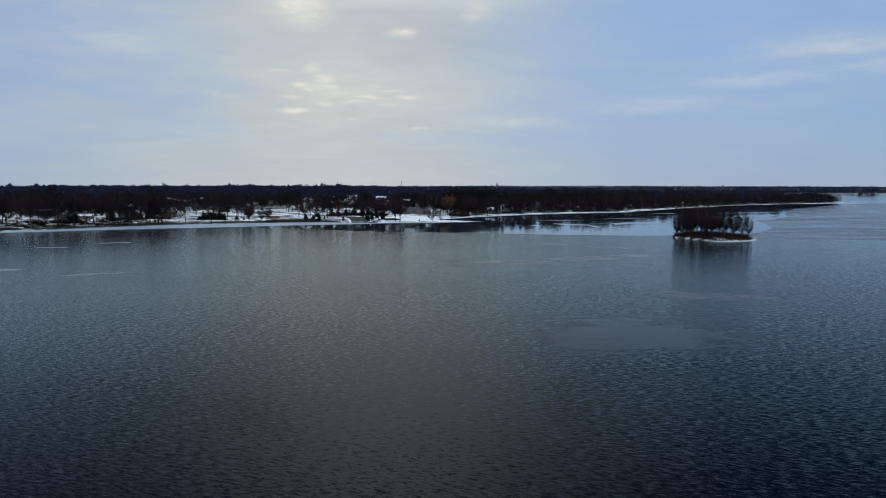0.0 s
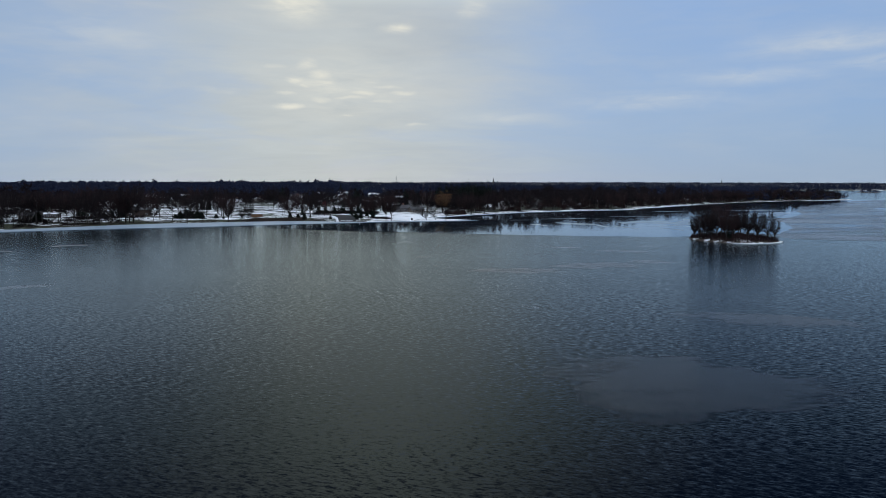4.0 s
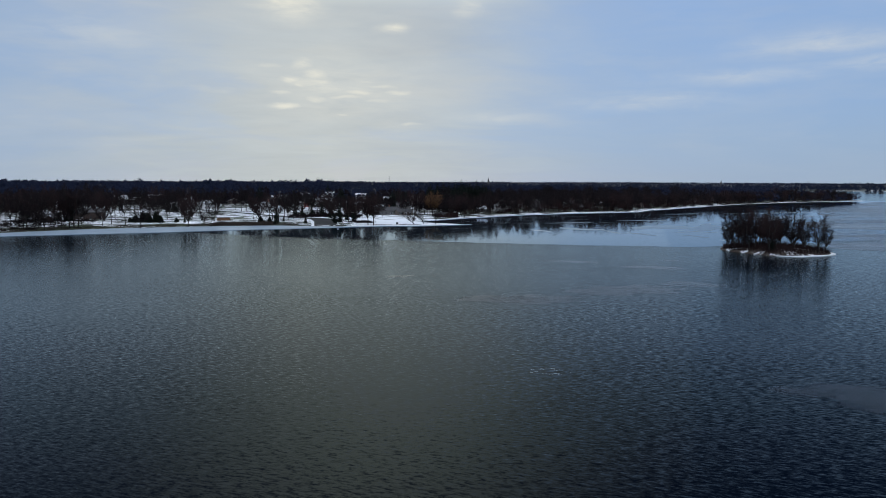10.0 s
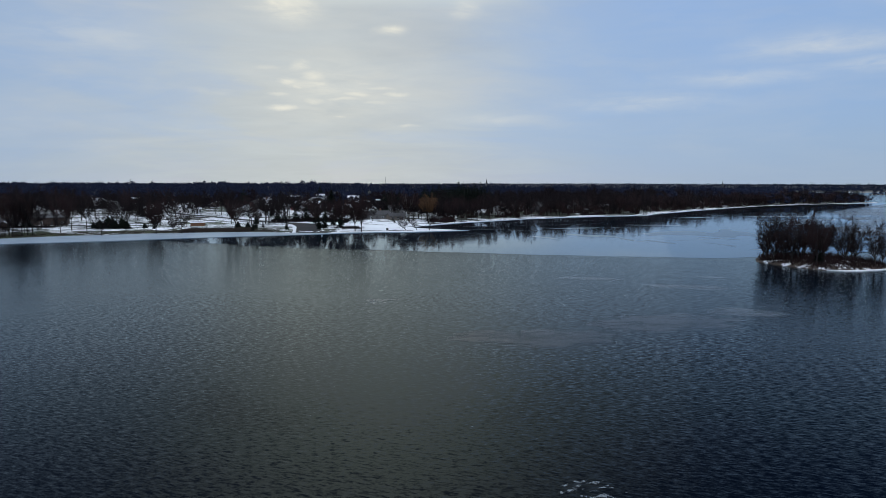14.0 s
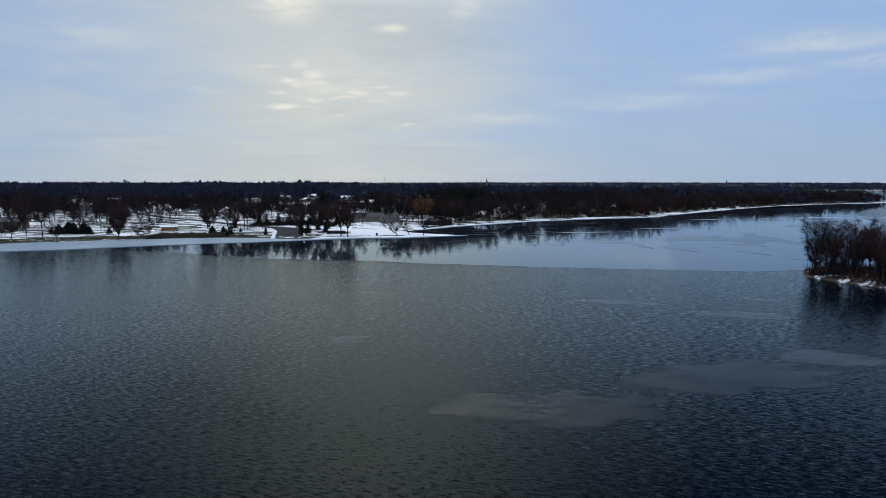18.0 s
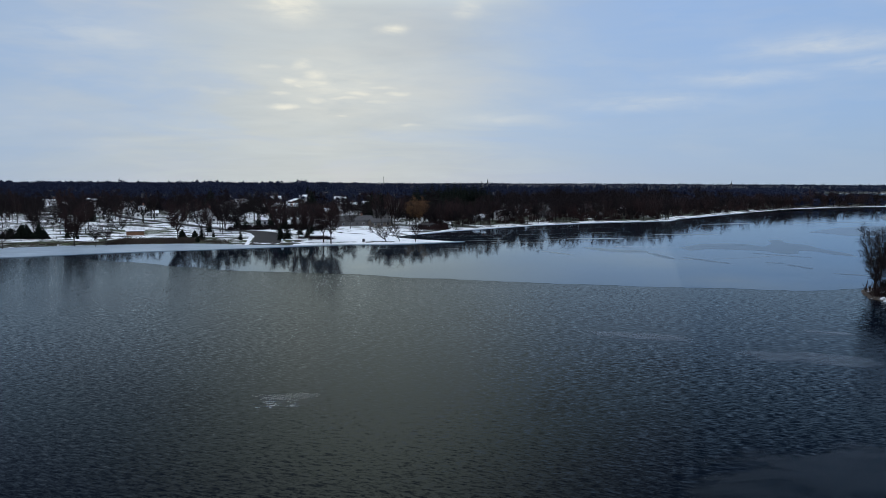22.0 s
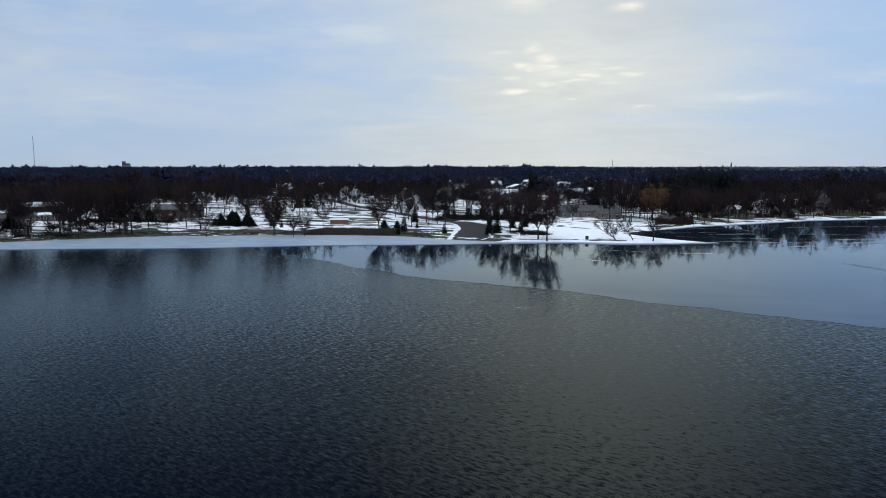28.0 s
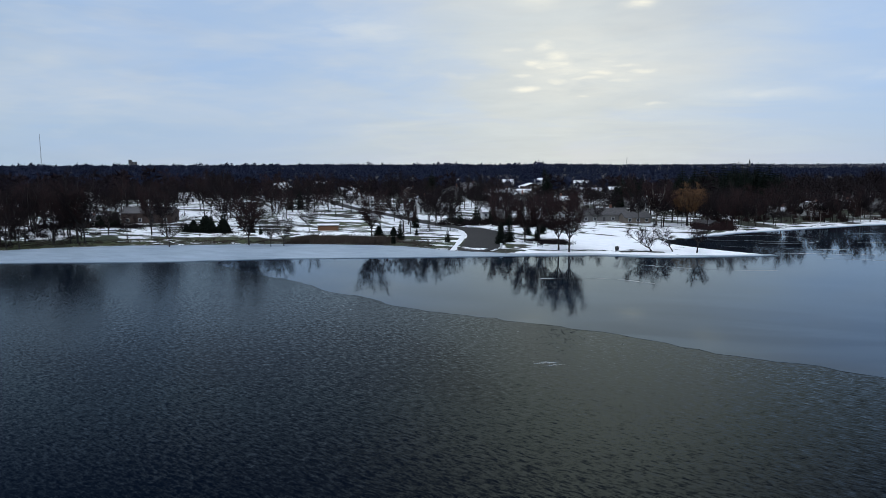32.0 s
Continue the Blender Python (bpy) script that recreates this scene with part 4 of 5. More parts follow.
# ---- woods reaching to the skyline ----
def woods_template(rng, count, bushy):
    """A bare tree of unit height as loose triangles; bushy: its twigs as short full tufts round a close core."""
    tri = []
    for a in (0.3, 1.9):
        c, s = 0.018 * math.cos(a), 0.018 * math.sin(a)
        tri.append([(-c, -s, 0), (c, s, 0), (0, 0, 0.5)])
    n = count - 2
    heart = rng.uniform(0.46, 0.62)
    d = rng.normal(size=(n, 3))
    d /= np.linalg.norm(d, axis=1)[:, None]
    base = d * rng.uniform(0.1, 0.85, n)[:, None] * [0.27, 0.27, 0.32 + 0.8 * (0.62 - heart)] + [0, 0, heart]
    way = d * 0.6 + rng.normal(0, 0.4, (n, 3)) + [0, 0, 0.15]
    way *= (rng.uniform(0.06, 0.15, n) / np.linalg.norm(way, axis=1))[:, None]
    side = np.cross(way, rng.normal(size=(n, 3)))
    side *= (rng.uniform(0.011, 0.021, n) * (90 / count) ** 0.5 / np.linalg.norm(side, axis=1))[:, None]
    if bushy:
        core = n // 3
        base[core:] = d[core:] * rng.uniform(0.45, 0.98, n - core)[:, None] * [0.29, 0.29, 0.42] + [0, 0, 0.50]
        way[core:] *= 0.45
        side[core:] *= 1.6
        base[:core] = d[:core] * [0.14, 0.14, 0.26] + [0, 0, 0.44]
        way[:core] *= 1.9
        side[:core] *= 5.0
    tri += np.stack([base - side, base + side, base + way], 1).tolist()
    return np.array(tri)


def woods(name, xs, ys, heights, count, mat, label, seed):
    rng = np.random.default_rng(seed)
    forms = np.stack([woods_template(rng, count, mat in (M["haze_blue_twig"], M["half_haze_twig"])) for _ in range(8)])
    n = len(xs)
    pick, a = rng.integers(0, 8, n), rng.uniform(0, 6.283, n)
    t = forms[pick]
    c, s = np.cos(a)[:, None, None], np.sin(a)[:, None, None]
    heights = heights * np.where(rng.random(n) < 0.04, 1.4, rng.uniform(0.75, 1.08, n))
    wide = (heights * rng.uniform(0.9, 1.35, n))[:, None, None]
    x, y = t[..., 0] * c - t[..., 1] * s, t[..., 0] * s + t[..., 1] * c
    v = np.stack([x * wide + xs[:, None, None], y * wide + ys[:, None, None], t[..., 2] * heights[:, None, None] + (land_height(xs, ys) - 0.1)[:, None, None]], -1)
    v = v.reshape(-1, 3)
    ob = new(name, mesh_of(name, v, np.arange(len(v)).reshape(-1, 3), mat))
    return tagged(ob, label, "woods", kind="stuff")


def scatter(rng, n, x0, x1, y0, y1, near, far):
    x, y = rng.uniform(x0, x1, n), rng.uniform(y0, y1, n)
    d = shore_distance(x, y)
    keep = (d > near) & (d < far)
    return x[keep], y[keep]


# houses whose yards lie open towards the lake
YARDS = [(-107, 703), (-114, 714), (-97, 677), (-163, 825), (-147, 892), (-115, 828), (-80, 893), (-61, 803), (-18, 696), (-278, 792), (-196, 896), (-171, 858), (-124, 938), (-302, 764), (-216, 712), (-75, 881),
         (76, 668), (83, 697), (45, 640), (120, 715), (165, 742), (215, 790)]


def clear_of_park(x, y):
    keep = ~((x > -60) & (x < 30) & (y < 566))
    keep &= ~((x > -300) & (x < -60) & (y < 640))
    keep &= ~((x > -155) & (x < -62) & (y < 880) & (rng.random(len(x)) < 0.88))
    keep &= ~((x > -310) & (x < -150) & (y < 790) & (rng.random(len(x)) < 0.8))
    for hx, hy, r in ((-122, 600, 14), (-107, 690, 16), (-25, 582, 16), (-182, 650, 14), (-305, 522, 14), (-270, 708, 14), (-18, 690, 12), (-278, 784, 14), (-61, 795, 14), (83, 688, 10)):
        keep &= (x - hx) ** 2 + (y - hy) ** 2 > r * r
    for hx, hy in YARDS:
        keep &= ~((np.abs(x - hx - 0.2 * (hy - y)) < 9) & (y < hy + 7) & (y > hy - 75))
    for line in ROADS:
        for (ax, ay), (bx, by) in zip(line, line[1:]):
            s = np.clip(((x - ax) * (bx - ax) + (y - ay) * (by - ay)) / ((bx - ax) ** 2 + (by - ay) ** 2), 0, 1)
            keep &= np.hypot(x - ax - s * (bx - ax), y - ay - s * (by - ay)) > 6
    return keep


rng = np.random.default_rng(9)


def lumpy(x, y):
    return 1 + 0.17 * np.sin(x * 0.021 + 2 * np.sin(y * 0.013)) + 0.12 * np.sin(x * 0.06 + y * 0.03) + 0.17 * np.sin(x * 0.0085 + 0.8 * np.sin(y * 0.003)) - 0.03


def eastward(x):
    """The woods stand lower towards the east."""
    return 1 - 0.2 * rise(x + 150, 300)


def fan(n, r0, r1, near, far):
    """Spots on land, spread evenly over bearing and distance from the lake's middle."""
    way, far_off = np.radians(rng.uniform(-40, 60, n)), rng.uniform(r0, r1, n)
    x, y = -far_off * np.sin(way), far_off * np.cos(way)
    d = shore_distance(x, y)
    return x[(d > near) & (d < far)], y[(d > near) & (d < far)]


x, y = scatter(rng, 9500, -620, 620, 330, 1250, 9, 240)
k = clear_of_park(x, y)
x, y = x[k], y[k]
woods("near_woods", x, y, rng.uniform(9, 14, len(x)) * lumpy(x, y) * np.where(x > 25, 1.05, 1.0), 170, M["twig"], "leafless brown hardwoods between the lakeside houses", 31)
x, y = scatter(rng, 7500, 20, 620, 560, 1090, 9, 60)
woods("bank_woods", x, y, rng.uniform(5, 13, len(x)) * lumpy(x * 2, y), 170, M["red_twig"], "leafless hardwoods crowding the far bank", 37)
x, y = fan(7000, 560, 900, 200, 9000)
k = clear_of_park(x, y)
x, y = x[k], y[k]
woods("middle_woods", x, y, rng.uniform(10, 15, len(x)) * lumpy(x, y) * eastward(x), 120, M["half_haze_twig"], "dense leafless woods behind the lakeshore", 32)
# from here outwards the woods carry the painted haze blue
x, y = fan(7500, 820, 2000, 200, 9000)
woods("inland_woods", x, y, rng.uniform(10, 15, len(x)) * lumpy(x, y) * eastward(x), 80, M["haze_blue_twig"], "leafless woods farther inland, haze painted in as a blue tone", 38)
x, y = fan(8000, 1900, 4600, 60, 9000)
woods("far_woods", x, y, rng.uniform(10, 14, len(x)) * lumpy(x, y) * eastward(x), 44, M["haze_blue_twig"], "distant bare woods along the skyline", 33)
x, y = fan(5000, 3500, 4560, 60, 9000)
woods("skyline_woods", x, y, rng.uniform(8, 11.5, len(x)), 24, M["haze_blue_twig"], "low line of woods closing the horizon, blued for haze", 39)
cx, cy = fan(240, 1300, 2700, 80, 9000)
g = rng.integers(0, len(cx), 1500)
x, y = cx[g] + rng.normal(0, 14, 1500), cy[g] + rng.normal(0, 14, 1500)
x, y = np.r_[x, 34 + rng.normal(0, 9, 8)], np.r_[y, 1645 + rng.normal(0, 9, 8)]
woods("tall_groves", x, y, (12 + 11 * rng.random(len(cx)))[np.r_[g, np.full(8, int(np.argmax(cx * 0)))]] * np.r_[rng.uniform(0.7, 1.0, 1500), np.full(8, 1.3)] * eastward(x), 110, M["haze_blue_twig"], "groves of taller bare trees breaking the skyline", 36)
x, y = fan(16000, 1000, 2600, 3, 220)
woods("far_shore_woods", x, y, rng.uniform(10, 15, len(x)), 40, M["haze_blue_twig"], "bare trees along the opposite shore and the cape", 34)
x, y = scatter(rng, 700, -1600, -250, -700, 460, 6, 160)
woods("west_woods", x, y, rng.uniform(11, 17, len(x)), 60, M["twig"], "leafless hardwoods along the western shore", 35)


def thicket(name, n, spots_x, spots_y, low, high, label, seed, mat="twig"):
    """Leafless brush: loose upright sticks."""
    g = np.random.default_rng(seed)
    s = Soup()
    k = g.integers(0, len(spots_x), n)
    p = np.c_[np.asarray(spots_x)[k] + g.normal(0, 0.9, n), np.asarray(spots_y)[k] + g.normal(0, 0.9, n)]
    keep = shore_distance(p[:, 0], p[:, 1]) > 1
    p = p[keep]
    base = np.c_[p, land_height(p[:, 0], p[:, 1]) - 0.05]
    tall = (0.55 + 0.7 * g.random(len(spots_x)))[k][keep]
    up = np.c_[g.normal(0, 1.2, (len(p), 2)), g.uniform(low, high, len(p)) * tall]
    s.spikes(base, up, g.uniform(0.12, 0.3, len(p)), g)
    return tagged(new(name, s.mesh(name, M[mat])), label, "brush", kind="stuff")


g = np.random.default_rng(77)
u, v = g.random(260), g.random(260)
thicket("bank_brush", 9000, -124 + 33 * u, 477 + 19 * v + 6 * u, 0.5, 2.0, "brown tangled brush on the bank above the beach", 50, "brush")
u, v = g.random(160), g.random(160)
thicket("hedge_brush", 2000, -245 + 40 * u, 482 + 18 * u + 6 * v, 0.5, 2.0, "dark undergrowth behind the park lawn", 56)
x, y = scatter(g, 1500, -330, -150, 380, 640, 10, 130)
u, v = g.random(120), g.random(120)
thicket("ramp_brush", 5000, -92 + 46 * u, 545 + 18 * v, 0.8, 3.2, "dark thicket behind the turning circle", 54)
thicket("spit_brush", 1200, -46 + 14 * g.random(30), 500 + 8 * g.random(30), 0.4, 1.4, "low dark shrubs at the root of the spit", 55)
thicket("cove_brush", 2600, 7 + 14 * g.random(50), 569 + 12 * g.random(50), 1.2, 3.6, "red-brown bushes round the boathouse", 57, "red_twig")
thicket("park_brush", 2500, x, y, 0.5, 1.8, "low brown undergrowth between the park trees", 51)
x, y = scatter(g, 2600, 10, 600, 540, 1080, 7, 60)
thicket("shore_brush", 30000, x, y, 0.8, 5.0, "low brown undergrowth along the far bank", 52, "red_twig")
x, y = scatter(g, 500, -330, -200, 370, 520, 6, 60)
thicket("west_brush", 8000, x, y, 0.8, 3.5, "dark undergrowth below the western trees", 53)


# ---- the island ----
def make_island():
    outline = smooth([(117, 350), (119, 340), (124, 330), (127, 326), (134, 325), (143, 327), (150, 331), (153, 339), (150, 352), (144, 362), (132, 367), (122, 363), (117, 350)], 2)[:-1]
    cx, cy = 136, 345
    rings = [(1.06, -0.4), (1.0, 0.05), (0.93, 0.7), (0.75, 1.2), (0.45, 1.5)]
    verts, faces, n = [], [], len(outline)
    for s, z in rings:
        for k, (x, y) in enumerate(outline):
            q = s + 0.03 * noise.noise((x * 0.3, y * 0.3, s * 3))
            verts.append((cx + (x - cx) * q, cy + (y - cy) * q, z + 0.2 * noise.noise((x * 0.5, y * 0.5, z))))
    verts.append((cx, cy, 1.55))
    for r in range(len(rings) - 1):
        for k in range(n):
            a, b = r * n + k, r * n + (k + 1) % n
            faces += [(a, b, b + n), (a, b + n, a + n)]
    last = (len(rings) - 1) * n
    faces += [(last + k, last + (k + 1) % n, len(verts) - 1) for k in range(n)]
    me = mesh_of("island_ground", verts, faces, M["island"])
    tagged(new("island_ground", me), "low earthen islet with brown brush and snow patches", "island", kind="structure")
    ledge = rough_line([(125.8, 327.8), (127.5, 325.8), (134, 323.6), (143, 325.8), (149.5, 329.8), (152, 333), (153, 336)], 1.0, 0.5, 5)
    back = [(153, 339), (150, 333.5), (143, 328), (134, 326.5), (127, 328.5)]
    sheet("island_snow", ledge + back, 0.28, M["snow"], "white snow-covered ice ledge at the islet's edge", "snow", "structure")
    ledge = rough_line([(118.5, 347), (119.3, 341), (121, 337.5)], 0.7, 0.6, 8)
    sheet("island_snow", ledge + [(121.6, 338.5), (120.4, 342), (119.6, 347)], 0.4, M["snow"], "broken snow along the islet's waterline", "snow", "structure")
    ledge = rough_line([(121.8, 335.4), (123.4, 332.4)], 0.6, 0.5, 9)
    sheet("island_snow", ledge + [(124.2, 333.2), (122.6, 336)], 0.4, M["snow"], "broken snow along the islet's waterline", "snow", "structure")
    r = random.Random(12)
    forms = [tree_thing("island_tree", bare_tree(90 + k, 14.5, 4.0 + 0.4 * k, 0.16 + 0.05 * k, 8 + k, 0.28, mats=("bark", "red_twig" if k == 2 else "twig"), boughs=10, twig=0.066),
                        "leafless tree crowding the small lake islet", "island trees") for k in range(3)]
    made, seen = 0, []
    while made < 24:
        x, y = r.uniform(118, 152), r.uniform(327, 366)
        inside = False
        for (ax, ay), (bx, by) in zip(outline, outline[1:] + outline[:1]):
            if (ay > y) != (by > y) and x < (bx - ax) * (y - ay) / (by - ay) + ax:
                inside = not inside
        if not inside or any((x - a) ** 2 + (y - b) ** 2 < 10 for a, b in seen):
            continue
        seen.append((x, y))
        edge = min(1.0, (x - 116) / 12, (154 - x) / 10)
        size = r.uniform(0.68, 1.14) * (0.6 + 0.4 * edge)
        if made < 3:
            forms[made].matrix_basis = pose(x, y, 0.95, 0, 0, r.uniform(0, 360)) @ Matrix.Diagonal((size, size, size, 1))
        else:
            stand(forms[r.randrange(3)], x, y, r.uniform(0, 360), size, 1.0)
        made += 1
    t = stand(spruce, 128, 333, 0, 0.75, 1.0)
    tagged(t, "dark evergreen among the islet's bare trees", group="island trees")
    brush = Soup()
    g = np.random.default_rng(4)
    n = 5200
    ang, rad = g.uniform(0, 6.283, n), np.sqrt(g.uniform(0, 1, n))
    o = np.array(outline)
    pick = o[(ang / 6.283 * len(o)).astype(int) % len(o)]
    q = (rad * 0.97)[:, None]
    p = np.array([cx, cy]) * (1 - q) + pick * q
    base = np.c_[p, 1.4 - 1.1 * rad ** 3]
    way = np.c_[g.normal(0, 0.8, (n, 2)), g.uniform(0.7, 3.0, n)]
    brush.spikes(base, way, g.uniform(0.1, 0.22, n), g)
    tagged(new("brush", brush.mesh("brush", M["red_twig"])), "low tangled brown brush covering the islet", "brush", kind="stuff")


def island_build(t, bsdf, co):
    a = tex_noise(t, co, 0.25, 5, 0.65)
    b = tex_noise(t, co, 2.0, 4, 0.6)
    soil = mixc(t, b, (0.025, 0.018, 0.012), (0.07, 0.045, 0.03))
    t.links.new(mixc(t, ramp(t, a, [(0.56, 0.0), (0.60, 1.0)]), soil, (0.78, 0.79, 0.82)), bsdf.inputs["Base Color"])
    bsdf.inputs["Roughness"].default_value = 0.9
    bump(t, bsdf, b, 0.6, 0.1)


M["island"] = material("island_soil", island_build)
make_island()
# the far islet off the cape
x, y = np.array([990.0, 1000, 1008, 1015, 1022, 1030, 1003, 1018]), np.array([1640.0, 1648, 1642, 1650, 1643, 1649, 1655, 1656])
t = woods("islet_trees", x, y, np.full(8, 13.0) + 3.2, 70, M["haze_blue_twig"], "bare trees on a far low islet", 41)
sheet("far_islet", smooth([(980, 1640), (1000, 1632), (1030, 1636), (1042, 1648), (1020, 1664), (990, 1658), (980, 1640)], 2)[:-1], 0.9, M["island"], "low far islet off the cape", "island", "structure")


# ---- roads ----
def ribbon(name, line, width, lift, mat, label, category, edge=0.0):
    verts, faces = [], []
    pts = dense(smooth(line, 2), 3.0)
    for k, (x, y) in enumerate(pts):
        x0, y0 = pts[max(0, k - 1)]
        x1, y1 = pts[min(len(pts) - 1, k + 1)]
        d = math.hypot(x1 - x0, y1 - y0)
        w = width / 2 * (1 + edge * noise.noise((x * 0.2, y * 0.2, 1)))
        for s in (-1, -0.33, 0.33, 1):
            px, py = x - (y1 - y0) / d * w * s, y + (x1 - x0) / d * w * s
            verts.append((px, py, max(ground_at(px, py), ground_at(x, y)) + lift))
        if k:
            a = 4 * k
            faces += [(a - 4 + j, a + j, a + 1 + j, a - 3 + j) for j in range(3)]
    return tagged(new(name, mesh_of(name, verts, faces, mat)), label, category, kind="structure")


ribbon("road", ROADS[0], 6.5, 0.10, M["asphalt"], "wet dark asphalt street running inland from the shore", "road")
ribbon("verge_snow", [(x + 4.6, y + 3.6) for x, y in ROADS[0]] + [(-62, 528), (-50, 522)], 1.6, 0.32, M["snow"], "ploughed ridge of snow along the street", "snow", 0.6)
ribbon("verge_snow", [(x - 3.8, y - 3.4) for x, y in ROADS[0][:-1]], 2.0, 0.25, M["snow"], "ploughed ridge of snow along the street", "snow", 0.8)
apron = smooth([(-64, 483), (-66, 495), (-69, 510), (-73, 522), (-82, 537), (-72, 540), (-62, 532), (-55, 522), (-53, 505), (-52, 485), (-58, 481), (-64, 483)], 2)[:-1]


def draped(name, outline, lift, mat, label, category):
    """A sheet that lies on the ground, with a rim down into it."""
    bm = bmesh.new()
    rim_pts = [bm.verts.new((x, y, ground_at(x, y) + lift)) for x, y in outline]
    cx, cy = sum(p[0] for p in outline) / len(outline), sum(p[1] for p in outline) / len(outline)
    ring = rim_pts
    for s in (0.66, 0.33):
        nxt = [bm.verts.new((cx + (x - cx) * s, cy + (y - cy) * s, ground_at(cx + (x - cx) * s, cy + (y - cy) * s) + lift)) for x, y in outline]
        for k in range(len(nxt)):
            j = (k + 1) % len(nxt)
            bm.faces.new((ring[k], ring[j], nxt[j], nxt[k]))
        ring = nxt
    mid = bm.verts.new((cx, cy, ground_at(cx, cy) + lift))
    for k in range(len(ring)):
        bm.faces.new((ring[k], ring[(k + 1) % len(ring)], mid))
    low = [bm.verts.new((v.co.x, v.co.y, v.co.z - lift - 0.2)) for v in rim_pts]
    for k in range(len(low)):
        j = (k + 1) % len(low)
        bm.faces.new((rim_pts[j], rim_pts[k], low[k], low[j]))
    bmesh.ops.recalc_face_normals(bm, faces=bm.faces)
    me = bpy.data.meshes.new(name)
    bm.to_mesh(me)
    bm.free()
    me.materials.append(mat)
    return tagged(new(name, me), label, category, kind="structure")


draped("boat_ramp", apron, 0.14, M["asphalt"], "dark asphalt turning circle that slopes to the ice", "road")
ribbon("kerb_snow", [(-65, 481), (-67, 493), (-70, 508), (-74, 521), (-80, 531), (-88, 536)], 1.6, 0.42, M["snow"], "bank of ploughed snow round the turning circle", "snow", 0.5)


# ---- houses ----
def volume(house, x, y, w, d, h, pitch, wall, roof, snowy, side_gable=True, windows=(3, 1), door=True, seed=0):
    """One gabled block of a house, its front towards -y."""
    r = random.Random(seed)
    bm = bmesh.new()
    if side_gable:
        prism(bm, [(-d / 2, 0), (d / 2, 0), (d / 2, h), (0, h + pitch), (-d / 2, h)], -w / 2, w / 2)
        bmesh.ops.rotate(bm, verts=bm.verts, matrix=Matrix.Rotation(radians(90), 3, "Z"))
    else:
        prism(bm, [(-w / 2, 0), (w / 2, 0), (w / 2, h), (0, h + pitch), (-w / 2, h)], -d / 2, d / 2)
    bmesh.ops.translate(bm, verts=bm.verts, vec=(x, y, -0.3))
    part("wall", bm, M[wall], house)
    half, length = (d / 2, w) if side_gable else (w / 2, d)
    over = 0.45
    slope = pitch / half
    for side in (-1, 1):
        for name, mat, lo, hi, a, b in [("roof", M[roof], 0.02, 0.2, half + over, -0.05)] + ([("roof_snow", M["snow"], 0.2, 0.34, half + over - r.uniform(0.0, 0.8), 0.2 + r.uniform(0, 0.6))] if snowy else []):
            bm = bmesh.new()
            prism(bm, [(side * a, h + pitch - slope * a + lo), (side * a, h + pitch - slope * a + hi), (side * max(b, 0), h + pitch - slope * max(b, 0) + hi), (side * max(b, 0), h + pitch - slope * max(b, 0) + lo)],
                  -length / 2 - over, length / 2 + over)
            if side_gable:
                bmesh.ops.rotate(bm, verts=bm.verts, matrix=Matrix.Rotation(radians(90), 3, "Z"))
            bmesh.ops.translate(bm, verts=bm.verts, vec=(x, y, -0.3))
            part(name, bm, mat, house)
    count, floors = windows
    for fl in range(floors):
        for k in range(count):
            wx, wz = x - w / 2 + w * (k + 0.5) / count, 0.9 + 2.7 * fl
            if door and fl == 0 and k == count // 2:
                part("door", boxed(wx, y - d / 2 - 0.04, -0.2, 1.0, 0.1, 2.1, 0.02), M["dark_paint"], house)
                continue
            win = part("window", boxed(wx, y - d / 2 - 0.03, wz - 0.3, 1.4, 0.12, 1.35, 0.02), M["trim"], house)
            part("pane", boxed(wx, y - d / 2 - 0.06, wz - 0.2, 1.15, 0.1, 1.15), M["glass"], win)


def house(x, y, turn, blocks, label, chimney=True, name="house", category="house"):
    ob = thing(name, (x, y, ground_at(x, y)), turn, label, category, "lakeside houses")
    for k, b in enumerate(blocks):
        volume(ob, *b[:2], *b[2:9], **(b[9] if len(b) > 9 else {}), seed=int(x * 7 + y) + k)
    if chimney:
        b = blocks[0]
        part("chimney", boxed(b[0] + b[2] * 0.22, b[1] + 0.3, b[4] + b[5] * 0.4, 0.9, 0.7, b[5] * 0.6 + 1.2, 0.04), M["brick"], ob)
    return ob


house(-121, 601, 25, [(0, 0, 11, 9, 4.8, 3.4, "white_wall", "roof", True, dict(side_gable=False, windows=(3, 2))), (9, 1, 8, 7, 2.8, 2.0, "white_wall", "roof", True)], "white gabled house with a dark roof and snowy yard")
house(-107, 703, 12, [(0, 0, 9, 8, 5.4, 2.6, "red_wall", "roof", True, dict(windows=(3, 2)))], "red two-storey house with a snow-covered roof")
house(-27, 585, 24, [(-3, 5, 20, 10, 3.4, 2.4, "grey_wall", "roof", False, dict(windows=(5, 1))), (9, -4, 11, 8, 2.6, 1.8, "tan_wall", "roof", False, dict(windows=(3, 1), door=False))], "large grey lakeside house with a low front wing")
house(-182, 652, 30, [(0, 0, 12, 9, 5.0, 2.8, "white_wall", "roof", True, dict(windows=(4, 2))), (8, -2, 6, 6, 2.8, 1.8, "white_wall", "roof", True)], "pale two-storey house at the roadside with snow on the roof")
house(-268, 712, 30, [(0, 0, 13, 9, 4.6, 2.8, "grey_wall", "roof", True, dict(windows=(4, 2)))], "grey house with a snow-covered roof among bare trees")
house(-305, 524, 36, [(0, 0, 24, 11, 3.0, 2.2, "dark_wall", "roof", True, dict(windows=(6, 1)))], "long low dark house with a snow-white roof")
house(-258, 470, 40, [(0, 0, 12, 8, 2.9, 2.0, "tan_wall", "roof", False, dict(windows=(4, 1)))], "low tan lakeside house among dark trees")
